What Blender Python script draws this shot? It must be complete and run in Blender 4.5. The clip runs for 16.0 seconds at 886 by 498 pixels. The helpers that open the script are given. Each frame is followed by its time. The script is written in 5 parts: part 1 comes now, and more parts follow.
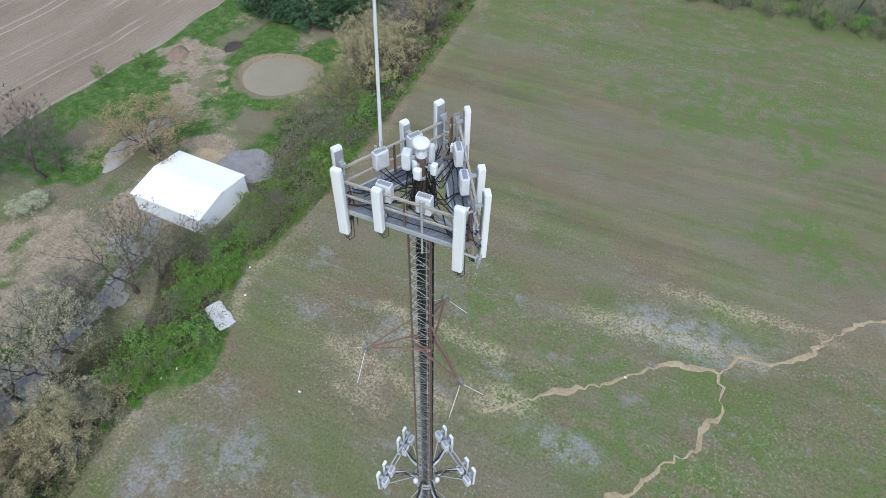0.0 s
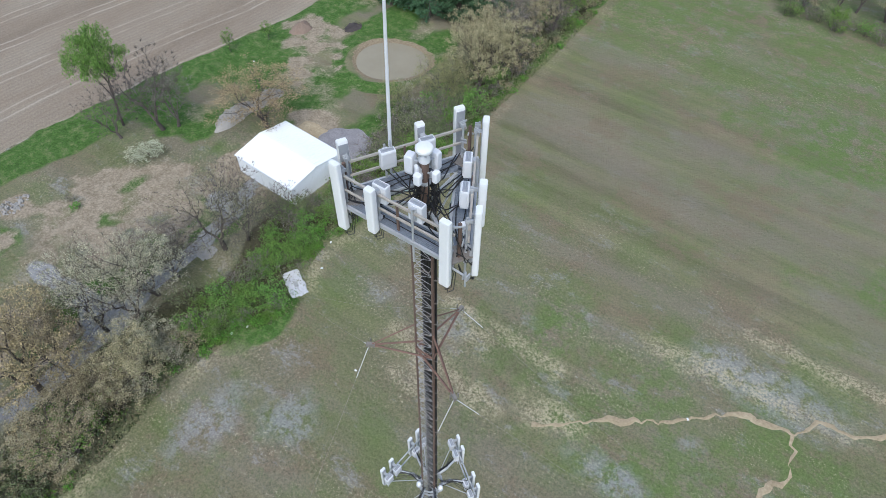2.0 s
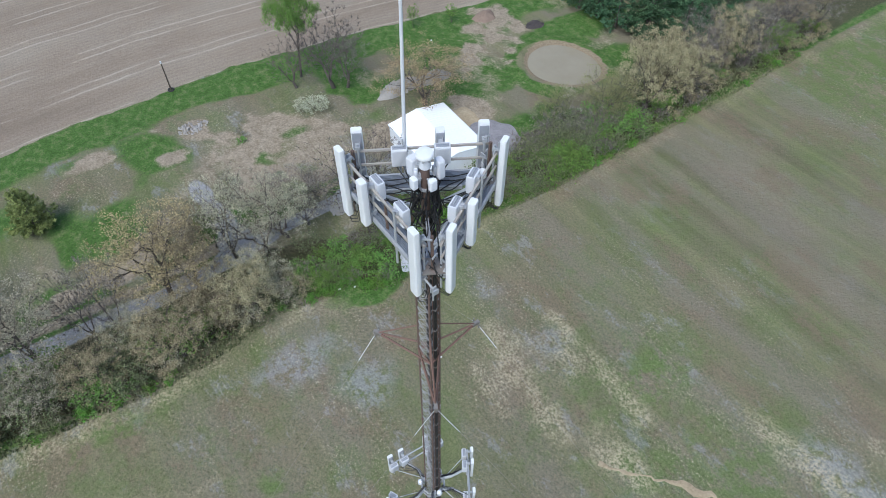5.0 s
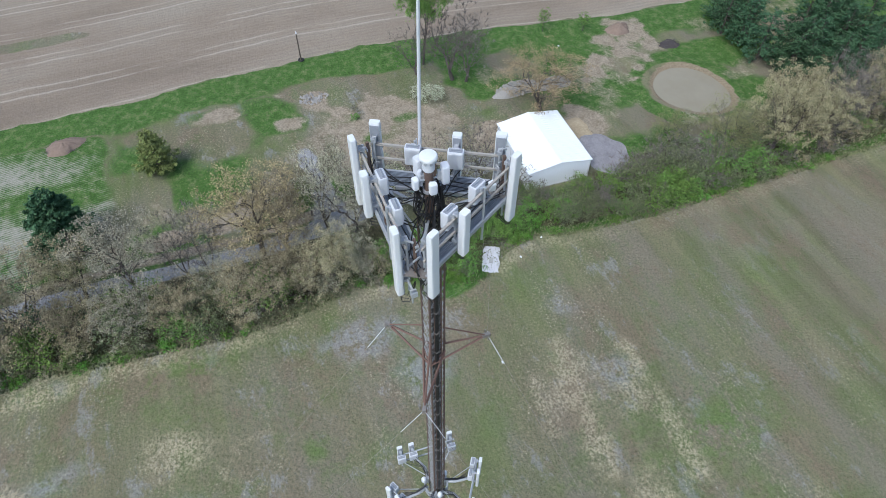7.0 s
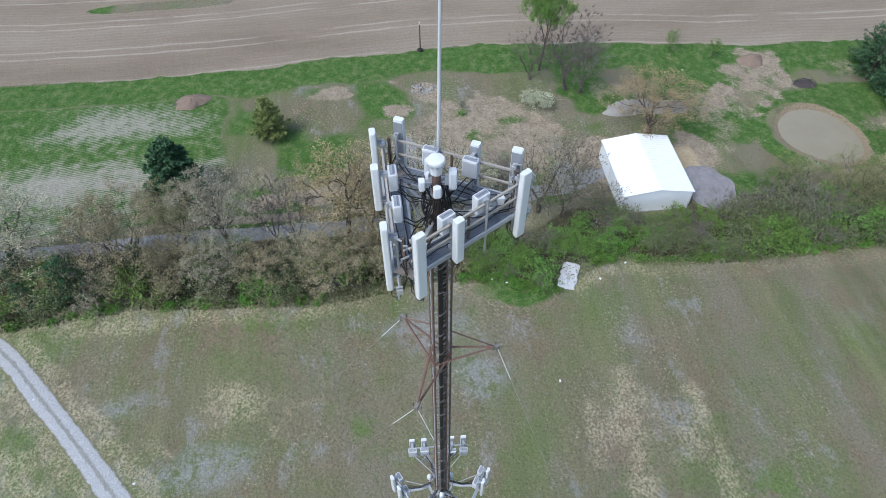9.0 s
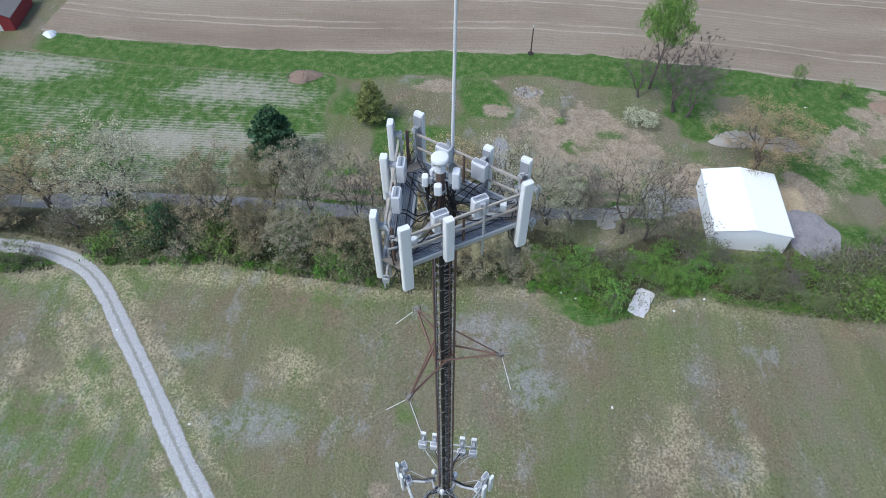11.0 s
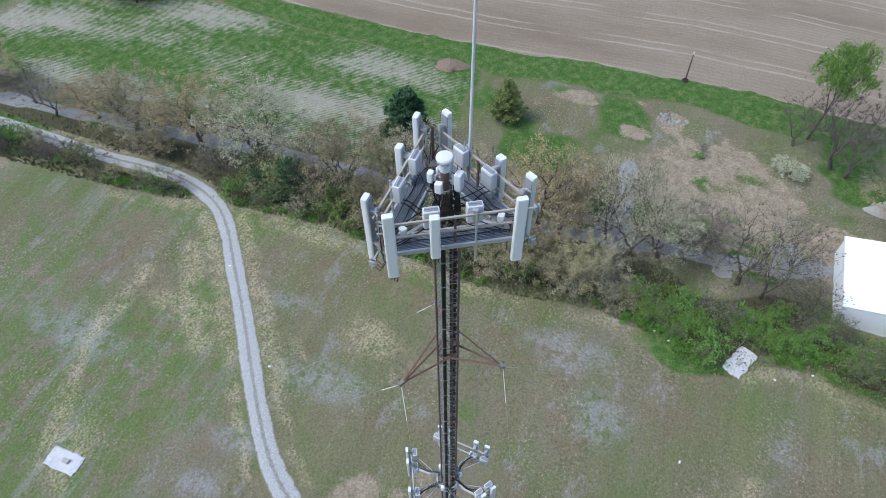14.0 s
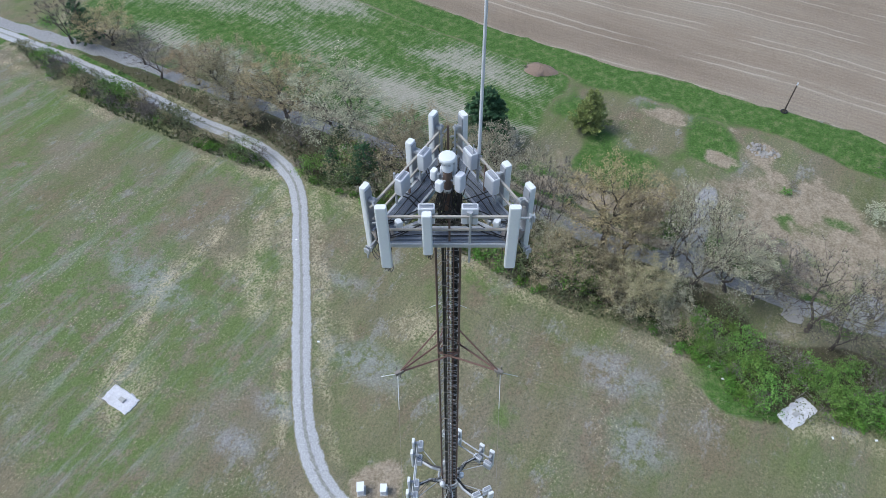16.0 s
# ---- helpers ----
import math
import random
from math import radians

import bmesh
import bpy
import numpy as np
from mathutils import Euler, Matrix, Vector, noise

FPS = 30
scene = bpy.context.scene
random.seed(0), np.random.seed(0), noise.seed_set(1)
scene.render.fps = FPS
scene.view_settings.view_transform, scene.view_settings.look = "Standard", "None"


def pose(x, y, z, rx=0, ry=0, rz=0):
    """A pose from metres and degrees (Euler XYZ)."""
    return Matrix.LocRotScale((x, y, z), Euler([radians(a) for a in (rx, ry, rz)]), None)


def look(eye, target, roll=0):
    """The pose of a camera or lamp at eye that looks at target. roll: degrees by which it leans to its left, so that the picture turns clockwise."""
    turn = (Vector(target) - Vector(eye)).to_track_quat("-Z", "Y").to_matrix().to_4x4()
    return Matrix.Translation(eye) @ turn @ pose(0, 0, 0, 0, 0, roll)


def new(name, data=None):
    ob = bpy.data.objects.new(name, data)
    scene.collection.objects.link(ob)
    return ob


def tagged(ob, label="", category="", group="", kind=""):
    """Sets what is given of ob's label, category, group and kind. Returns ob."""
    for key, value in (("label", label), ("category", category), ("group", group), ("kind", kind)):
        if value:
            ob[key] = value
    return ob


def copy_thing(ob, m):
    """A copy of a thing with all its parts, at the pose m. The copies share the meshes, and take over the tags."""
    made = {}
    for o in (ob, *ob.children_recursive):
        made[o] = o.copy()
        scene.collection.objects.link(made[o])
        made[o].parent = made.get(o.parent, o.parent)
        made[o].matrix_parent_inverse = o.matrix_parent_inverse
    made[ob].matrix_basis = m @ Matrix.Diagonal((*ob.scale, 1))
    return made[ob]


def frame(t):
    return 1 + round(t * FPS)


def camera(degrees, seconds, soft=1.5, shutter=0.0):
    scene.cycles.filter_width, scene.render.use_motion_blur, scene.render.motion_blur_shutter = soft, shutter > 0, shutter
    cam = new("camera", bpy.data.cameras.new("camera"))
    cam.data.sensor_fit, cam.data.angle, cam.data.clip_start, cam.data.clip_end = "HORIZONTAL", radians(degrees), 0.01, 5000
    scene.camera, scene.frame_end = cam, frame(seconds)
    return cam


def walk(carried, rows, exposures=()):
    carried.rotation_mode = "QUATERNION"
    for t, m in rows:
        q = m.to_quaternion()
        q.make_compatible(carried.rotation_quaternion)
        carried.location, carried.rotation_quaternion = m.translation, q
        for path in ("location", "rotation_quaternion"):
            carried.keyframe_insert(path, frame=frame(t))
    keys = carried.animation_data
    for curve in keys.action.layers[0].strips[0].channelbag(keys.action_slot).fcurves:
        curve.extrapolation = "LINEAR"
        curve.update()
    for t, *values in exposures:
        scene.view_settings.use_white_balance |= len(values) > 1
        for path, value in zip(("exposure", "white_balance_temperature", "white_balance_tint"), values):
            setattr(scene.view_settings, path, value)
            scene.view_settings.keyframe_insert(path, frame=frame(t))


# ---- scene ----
cam = camera(69.64, 16.0, soft=0.6)
# seconds, eye x y z, way ahead x y z, roll
ROWS = [
    (0.0, 5.144, -11.113, 80.641, -0.2448, 0.6046, -0.7580, 1.247),
    (0.5, 5.652, -10.549, 80.477, -0.2768, 0.5889, -0.7594, 0.785),
    (1.0, 6.159, -10.179, 80.500, -0.3089, 0.5717, -0.7601, 0.713),
    (1.5, 6.600, -9.748, 80.476, -0.3391, 0.5524, -0.7614, 0.644),
    (2.0, 7.027, -9.256, 80.408, -0.3699, 0.5308, -0.7625, 0.640),
    (2.5, 7.450, -8.781, 80.357, -0.3992, 0.5087, -0.7628, 0.572),
    (3.0, 7.835, -8.255, 80.295, -0.4275, 0.4836, -0.7638, 0.465),
    (3.5, 8.215, -7.716, 80.268, -0.4543, 0.4571, -0.7646, 0.356),
    (4.0, 8.629, -7.258, 80.370, -0.4789, 0.4297, -0.7655, 0.309),
    (6.5, 10.331, -4.386, 80.463, -0.5776, 0.2748, -0.7687, 0.041),
    (7.0, 10.511, -3.792, 80.471, -0.5945, 0.2353, -0.7689, -0.033),
    (7.5, 10.690, -3.222, 80.521, -0.6088, 0.1945, -0.7691, -0.056),
    (8.0, 10.801, -2.612, 80.527, -0.6200, 0.1544, -0.7692, -0.106),
    (8.5, 10.981, -2.049, 80.574, -0.6266, 0.1283, -0.7688, -0.096),
    (9.0, 11.166, -1.483, 80.660, -0.6330, 0.0930, -0.7685, -0.211),
    (11.5, 11.423, 1.446, 80.806, -0.6355, -0.0777, -0.7682, -0.563),
    (12.0, 11.440, 2.008, 80.877, -0.6312, -0.1098, -0.7678, -0.698),
    (12.5, 11.305, 2.533, 80.841, -0.6251, -0.1402, -0.7679, -0.719),
    (13.0, 11.186, 3.067, 80.866, -0.6178, -0.1702, -0.7677, -0.887),
    (13.5, 11.064, 3.594, 80.893, -0.6090, -0.2001, -0.7675, -0.920),
    (14.0, 10.953, 4.131, 80.943, -0.5983, -0.2302, -0.7675, -0.904),
    (14.5, 10.781, 4.636, 80.973, -0.5863, -0.2585, -0.7677, -0.901),
    (15.0, 10.563, 5.099, 80.983, -0.5742, -0.2844, -0.7677, -0.911),
    (15.5, 10.432, 5.582, 81.078, -0.5615, -0.3087, -0.7677, -0.862),
    (16.0, 10.261, 6.059, 81.124, -0.5481, -0.3328, -0.7674, -0.887),
]
walk(cam, [(t, look((x, y, z), (x + 10 * a, y + 10 * b, z + 10 * c), roll)) for t, x, y, z, a, b, c, roll in ROWS],
     exposures=[(0.0, 0.58, 5980, 6), (2.0, 0.58, 5960, 6), (4.0, 0.58, 5830, 6), (16.0, 0.58, 5850, 6)])

# ---- light: bright overcast sky, veiled sun ----
world = bpy.data.worlds.new("sky")
scene.world = world
world.use_nodes = True
wn = world.node_tree
sky = wn.nodes.new("ShaderNodeTexSky")
sky.sky_type, sky.sun_disc = "NISHITA", False
sky.sun_elevation, sky.sun_rotation = radians(55), radians(150)
sky.air_density, sky.dust_density = 1.0, 3.0
wn.nodes["Background"].inputs[1].default_value = 0.12
wn.links.new(sky.outputs[0], wn.nodes["Background"].inputs[0])
sun_data = bpy.data.lights.new("sun", "SUN")
sun_data.energy, sun_data.angle, sun_data.color = 1.3, radians(22), (1.0, 0.97, 0.92)
sun = new("sun", sun_data)
sun.matrix_world = look((60, -100, 160), (0, 0, 0))

# ---- materials ----
def material(name, rough=0.7, metal=0.0):
    m = bpy.data.materials.new(name)
    m.use_nodes = True
    b = m.node_tree.nodes["Principled BSDF"]
    b.inputs["Roughness"].default_value, b.inputs["Metallic"].default_value = rough, metal
    return m, m.node_tree, b


def node(tree, kind, **values):
    n = tree.nodes.new(kind)
    for key, value in values.items():
        n.inputs[key].default_value = value
    return n


def noise_of(tree, scale, detail=4.0, rough=0.6, stretch=None, turned=0.0):
    """Noise over the object's own metres."""
    at = tree.nodes.new("ShaderNodeTexCoord")
    n = node(tree, "ShaderNodeTexNoise", Scale=scale, Detail=detail, Roughness=rough)
    if stretch:
        mp = node(tree, "ShaderNodeMapping", Scale=stretch, Rotation=(0, 0, radians(turned)))
        tree.links.new(at.outputs["Object"], mp.inputs["Vector"])
        tree.links.new(mp.outputs["Vector"], n.inputs["Vector"])
    else:
        tree.links.new(at.outputs["Object"], n.inputs["Vector"])
    return n.outputs["Fac"]


def ramp(tree, fac, stops):
    r = tree.nodes.new("ShaderNodeValToRGB")
    while len(r.color_ramp.elements) < len(stops):
        r.color_ramp.elements.new(0.5)
    for e, (at, c) in zip(r.color_ramp.elements, stops):
        e.position = at
        e.color = (*c, 1) if len(c) == 3 else c
    tree.links.new(fac, r.inputs["Fac"])
    return r.outputs["Color"]


def mix(tree, fac, a, b, mode="MIX"):
    n = tree.nodes.new("ShaderNodeMix")
    n.data_type, n.blend_type = "RGBA", mode
    for socket, value in ((n.inputs[0], fac), (n.inputs[6], a), (n.inputs[7], b)):
        if isinstance(value, (int, float)):
            socket.default_value = value
        elif isinstance(value, tuple):
            socket.default_value = (*value, 1)
        else:
            tree.links.new(value, socket)
    return n.outputs[2]


def calc(tree, op, a, b=0.0, c=0.0):
    n = tree.nodes.new("ShaderNodeMath")
    n.operation = op
    for socket, value in zip(n.inputs, (a, b, c)):
        if isinstance(value, (int, float)):
            socket.default_value = value
        else:
            tree.links.new(value, socket)
    return n.outputs[0]


def step(tree, value, low, high):
    n = tree.nodes.new("ShaderNodeMapRange")
    n.interpolation_type = "SMOOTHSTEP"
    n.inputs["From Min"].default_value, n.inputs["From Max"].default_value = low, high
    tree.links.new(value, n.inputs["Value"])
    return n.outputs["Result"]


def bump(tree, bsdf, height, strength, distance):
    n = node(tree, "ShaderNodeBump", Strength=strength, Distance=distance)
    tree.links.new(height, n.inputs["Height"])
    tree.links.new(n.outputs["Normal"], bsdf.inputs["Normal"])


def plain(name, color, rough=0.6, metal=0.0, wear=0.25, dirt=(0.2, 0.17, 0.13), fine=14.0, relief=0.15):
    """A painted, galvanised or rusty surface with stains at two scales."""
    m, t, b = material(name, rough, metal)
    dark = tuple(0.72 * c for c in color)
    small = ramp(t, noise_of(t, fine, 6), [(0.3, dark), (0.62, color)])
    large = step(t, noise_of(t, fine * 0.13, 5), 0.52, 0.78)
    col = mix(t, calc(t, "MULTIPLY", large, wear), mix(t, wear, color, small), dirt)
    t.links.new(col, b.inputs["Base Color"])
    if relief:
        bump(t, b, noise_of(t, fine * 3, 3), relief, 0.004)
    return m


def leafy(name, dark, light, rough=0.65):
    """Leaves: each clump differs from its neighbours and each plant from the next."""
    m, t, b = material(name, rough)
    geo = t.nodes.new("ShaderNodeNewGeometry")
    info = t.nodes.new("ShaderNodeObjectInfo")
    clump = step(t, noise_of(t, 0.9, 3, 0.6), 0.3, 0.7)
    col = ramp(t, calc(t, "MULTIPLY_ADD", geo.outputs["Random Per Island"], 0.55, calc(t, "MULTIPLY", clump, 0.45)), [(0.0, dark), (1.0, light)])
    hsv = node(t, "ShaderNodeHueSaturation", Saturation=1.0)
    t.links.new(col, hsv.inputs["Color"])
    t.links.new(calc(t, "MULTIPLY_ADD", info.outputs["Random"], 0.03, 0.485), hsv.inputs["Hue"])
    t.links.new(calc(t, "MULTIPLY_ADD", info.outputs["Random"], 0.3, 0.85), hsv.inputs["Value"])
    t.links.new(hsv.outputs["Color"], b.inputs["Base Color"])
    b.inputs["Specular IOR Level"].default_value = 0.2
    return m


WHITE = plain("white radome", (0.76, 0.78, 0.8), 0.35, wear=0.12, dirt=(0.5, 0.5, 0.48), relief=0.05)
SHELL = plain("pale grey equipment paint", (0.66, 0.68, 0.72), 0.4, wear=0.15, dirt=(0.42, 0.42, 0.42), relief=0.05)
BACK = plain("grey antenna back", (0.36, 0.38, 0.42), 0.45, 0.3, wear=0.25)
ZINC = plain("galvanised steel", (0.46, 0.48, 0.51), 0.5, 0.3, wear=0.35, dirt=(0.26, 0.25, 0.24), fine=22)
DULL = plain("weathered steel", (0.27, 0.25, 0.23), 0.6, 0.4, wear=0.5, dirt=(0.2, 0.13, 0.09), fine=18)
RUST = plain("rusty red oxide steel", (0.19, 0.115, 0.09), 0.8, 0.1, wear=0.5, dirt=(0.11, 0.07, 0.06), fine=9)
LATTICE_STEEL = plain("dull lattice steel", (0.36, 0.36, 0.37), 0.55, 0.35, wear=0.4, dirt=(0.2, 0.15, 0.12), fine=18)
LEG = plain("brown weathered leg", (0.16, 0.11, 0.09), 0.75, 0.2, wear=0.4, dirt=(0.08, 0.06, 0.05), fine=9)
CABLE = plain("black cable", (0.018, 0.018, 0.02), 0.5, wear=0.3, dirt=(0.05, 0.05, 0.05), relief=0)
RAIL = plain("weathered tan grey rail steel", (0.44, 0.41, 0.37), 0.6, 0.15, wear=0.45, dirt=(0.27, 0.19, 0.14), fine=12)
BRACE = plain("greenish galvanised steel", (0.33, 0.43, 0.43), 0.5, 0.2, wear=0.3)
GRATE = plain("blue grey steel grating", (0.27, 0.305, 0.36), 0.5, 0.3, wear=0.4, dirt=(0.12, 0.11, 0.10), fine=20)
PANEL = plain("white steel cladding", (0.84, 0.87, 0.9), 0.35, wear=0.06, dirt=(0.6, 0.6, 0.58), fine=3)
ROOF = plain("white steel roof", (0.92, 0.94, 0.95), 0.3, wear=0.03, dirt=(0.7, 0.7, 0.68), fine=3)
TRIM = plain("pale trim", (0.7, 0.73, 0.76), 0.4, wear=0.1)
CONCRETE = plain("concrete", (0.42, 0.42, 0.41), 0.9, wear=0.4, fine=6)
WOOD = plain("tarred pole wood", (0.09, 0.07, 0.055), 0.9, wear=0.5, fine=10)
BARK = plain("grey brown bark", (0.095, 0.08, 0.07), 0.95, wear=0.5, dirt=(0.07, 0.06, 0.05), fine=7)
TWIG = plain("grey twig bark", (0.125, 0.105, 0.095), 0.95, wear=0.4, dirt=(0.09, 0.075, 0.065), fine=7)
PALE_BARK = plain("pale twig bark", (0.175, 0.15, 0.138), 0.95, wear=0.4, dirt=(0.11, 0.09, 0.08), fine=7)
RED = plain("red barn boards", (0.28, 0.035, 0.04), 0.8, wear=0.4)
RUBBER = plain("tyre rubber", (0.03, 0.03, 0.032), 0.8)
ROCK = plain("broken concrete and stone", (0.36, 0.345, 0.325), 0.95, wear=0.6, fine=2.5, dirt=(0.22, 0.19, 0.16))
SOIL = plain("heaped soil", (0.25, 0.185, 0.145), 0.95, wear=0.5, fine=2)
ASH = plain("burnt brush", (0.07, 0.06, 0.06), 0.95, wear=0.5, fine=4)
TAN = leafy("tan olive buds", (0.165, 0.145, 0.085), (0.51, 0.45, 0.28))
PALE = leafy("pale grey green buds", (0.19, 0.18, 0.12), (0.57, 0.54, 0.4))
ORANGE = leafy("orange brown young leaves", (0.18, 0.14, 0.075), (0.51, 0.41, 0.24))
FRESH = leafy("fresh spring leaves", (0.075, 0.15, 0.03), (0.22, 0.36, 0.085))
OLIVE = leafy("olive leaves", (0.065, 0.085, 0.035), (0.29, 0.33, 0.17))
MAUVE = leafy("mauve grey buds", (0.19, 0.175, 0.15), (0.42, 0.395, 0.345))
VEIL = leafy("thin olive buds", (0.2, 0.2, 0.11), (0.4, 0.39, 0.24))
WILLOW = leafy("willow leaves", (0.15, 0.17, 0.06), (0.34, 0.36, 0.17))
NEEDLE = leafy("dark conifer needles", (0.028, 0.07, 0.032), (0.095, 0.185, 0.09))
CEDAR = leafy("olive cedar needles", (0.1, 0.135, 0.04), (0.29, 0.33, 0.115))
BLOSSOM = leafy("white blossom", (0.3, 0.33, 0.2), (0.62, 0.63, 0.5))
WEED = leafy("rank green weeds", (0.075, 0.16, 0.025), (0.17, 0.33, 0.06))


def ground_material():
    m, t, b = material("field ground", 0.95)
    b.inputs["Specular IOR Level"].default_value = 0.15
    layers = []
    for name in ("kinds", "spots"):
        a = t.nodes.new("ShaderNodeAttribute")
        a.attribute_name = name
        s = t.nodes.new("ShaderNodeSeparateColor")
        t.links.new(a.outputs["Color"], s.inputs["Color"])
        layers += [s.outputs[0], s.outputs[1], s.outputs[2], a.outputs["Alpha"]]
    plough, lush, bare, gravel, grey, straw, crop, mud = layers
    grit = noise_of(t, 2.6, 8, 0.72)
    tuft = noise_of(t, 0.55, 6, 0.68)
    patch = noise_of(t, 0.055, 5, 0.6)
    drift = noise_of(t, 0.05, 5, 0.62, (0.35, 1.6, 1.0))
    speck = noise_of(t, 5.5, 3, 0.8)

    def soft(value, low=0.32, high=0.68, amount=0.9):
        """A mask whose border is broken up by tufts."""
        return step(t, calc(t, "ADD", value, calc(t, "MULTIPLY", calc(t, "SUBTRACT", calc(t, "MULTIPLY_ADD", grit, 0.5, calc(t, "MULTIPLY", tuft, 0.5)), 0.5), amount)), low, high)

    tint = t.nodes.new("ShaderNodeAttribute")
    tint.attribute_name = "tint"
    calm_at = t.nodes.new("ShaderNodeAttribute")
    calm_at.attribute_name = "calm"
    busy = calc(t, "SUBTRACT", 1.0, calm_at.outputs["Fac"])
    fine = calc(t, "MULTIPLY_ADD", grit, 0.6, calc(t, "MULTIPLY", speck, 0.4))

    def flecked(value, noise, low, high, most):
        """A spread that thins out into flecks."""
        return calc(t, "MULTIPLY", calc(t, "MULTIPLY", value, step(t, noise, low, high)), most)

    place = t.nodes.new("ShaderNodeTexCoord")
    axes = t.nodes.new("ShaderNodeSeparateXYZ")
    t.links.new(place.outputs["Object"], axes.inputs[0])
    southern = step(t, calc(t, "MULTIPLY", axes.outputs[1], -1.0), 22, 40)
    # mown hay field: olive, brown, green and grey drifts with ragged borders
    field = ramp(t, patch, [(0.34, (0.195, 0.17, 0.115)), (0.5, (0.168, 0.168, 0.095)), (0.66, (0.14, 0.168, 0.07))])
    band = noise_of(t, 0.1, 6, 0.65, (0.16, 2.4, 1.0))
    field = mix(t, calc(t, "MULTIPLY_ADD", calm_at.outputs["Fac"], 0.4, 0.35), field, mix(t, 1.0, field, ramp(t, band, [(0.34, (0.72, 0.72, 0.72)), (0.5, (1.0, 1.0, 1.0)), (0.66, (1.3, 1.27, 1.24))]), "MULTIPLY"))
    field = mix(t, calc(t, "MULTIPLY", step(t, drift, 0.44, 0.6), 0.6), field, (0.215, 0.19, 0.15))
    field = mix(t, calc(t, "MULTIPLY", step(t, noise_of(t, 0.075, 11, 0.74, (0.8, 1.2, 1.0)), 0.5, 0.6), 0.65), field, (0.19, 0.15, 0.105))
    field = mix(t, calc(t, "MULTIPLY", step(t, noise_of(t, 0.105, 11, 0.76), 0.51, 0.61), calc(t, "MULTIPLY_ADD", busy, 0.36, 0.1)), field, (0.122, 0.166, 0.062))
    field = mix(t, calc(t, "MULTIPLY", step(t, noise_of(t, 0.16, 11, 0.78, (0.7, 1.2, 1.0)), 0.54, 0.63), calc(t, "MULTIPLY_ADD", busy, 0.45, 0.15)), field, (0.27, 0.272, 0.262))
    field = mix(t, flecked(tint.outputs["Fac"], noise_of(t, 0.3, 9, 0.75), 0.4, 0.56, 0.8), field, (0.112, 0.178, 0.05))
    field = mix(t, calc(t, "MULTIPLY", southern, flecked(tint.outputs["Fac"], noise_of(t, 0.13, 10, 0.72, (0.25, 1.6, 1.0), -22), 0.5, 0.63, 0.5)), field, (0.29, 0.295, 0.285))
    field = mix(t, flecked(grey, noise_of(t, 0.5, 9, 0.75), 0.4, 0.55, 0.75), field, (0.31, 0.32, 0.33))
    field = mix(t, calc(t, "MULTIPLY_ADD", busy, 0.42, 0.25), field, mix(t, 1.0, field, ramp(t, fine, [(0.34, (0.4, 0.42, 0.38)), (0.5, (1.0, 1.0, 1.0)), (0.66, (1.6, 1.55, 1.5))]), "MULTIPLY"))
    chips = noise_of(t, 2.6, 7, 0.85)
    field = mix(t, flecked(flecked(straw, noise_of(t, 0.4, 8, 0.75), 0.36, 0.56, 1.0), chips, 0.42, 0.58, 0.8), field, (0.5, 0.435, 0.3))
    field = mix(t, flecked(step(t, noise_of(t, 0.085, 6, 0.7, (0.6, 1.2, 1.0)), 0.46, 0.6), chips, 0.56, 0.63, calc(t, "MULTIPLY_ADD", busy, 0.7, 0.15)), field, (0.5, 0.45, 0.33))
    field = mix(t, calc(t, "MULTIPLY", calc(t, "SUBTRACT", 1.0, step(t, chips, 0.34, 0.43)), 0.5), field, (0.07, 0.085, 0.035))
    # lush grass
    grass = ramp(t, tuft, [(0.3, (0.045, 0.1, 0.02)), (0.5, (0.075, 0.145, 0.035)), (0.68, (0.16, 0.19, 0.085))])
    grass = mix(t, 0.8, grass, mix(t, 1.0, grass, ramp(t, fine, [(0.32, (0.25, 0.3, 0.25)), (0.5, (1.0, 1.0, 1.0)), (0.68, (1.9, 1.75, 1.7))]), "MULTIPLY"))
    col = mix(t, soft(lush), field, grass)
    # thin crop in rows
    at = t.nodes.new("ShaderNodeTexCoord")
    wave = node(t, "ShaderNodeTexWave", Scale=0.62, Distortion=2.2, Detail=3.0)
    wave.inputs["Detail Scale"].default_value = 1.6
    turn = node(t, "ShaderNodeMapping", Rotation=(0, 0, radians(-6)))
    t.links.new(at.outputs["Object"], turn.inputs["Vector"])
    t.links.new(turn.outputs["Vector"], wave.inputs["Vector"])
    thin = step(t, calc(t, "ADD", calc(t, "MULTIPLY", wave.outputs["Fac"], 0.2), calc(t, "MULTIPLY_ADD", noise_of(t, 0.04, 6, 0.62, (1.5, 0.6, 1.0)), 1.7, calc(t, "MULTIPLY", tuft, 0.6))), 1.16, 1.5)
    sown = mix(t, thin, grass, ramp(t, grit, [(0.3, (0.25, 0.24, 0.19)), (0.7, (0.42, 0.4, 0.345))]))
    col = mix(t, soft(crop), col, sown)
    # bare earth with thatch
    earth = ramp(t, calc(t, "MULTIPLY_ADD", grit, 0.6, calc(t, "MULTIPLY", tuft, 0.4)), [(0.34, (0.155, 0.135, 0.09)), (0.5, (0.3, 0.25, 0.185)), (0.66, (0.46, 0.395, 0.31))])
    col = mix(t, soft(bare, 0.3, 0.75), col, earth)
    # ploughed field with seed drill lines
    sep = t.nodes.new("ShaderNodeAttribute")
    sep.attribute_name = "furrow"
    drill = calc(t, "ADD", sep.outputs["Fac"], calc(t, "MULTIPLY", calc(t, "SUBTRACT", patch, 0.5), 2.2))
    fine_lines = calc(t, "SINE", calc(t, "MULTIPLY", drill, 5.2))
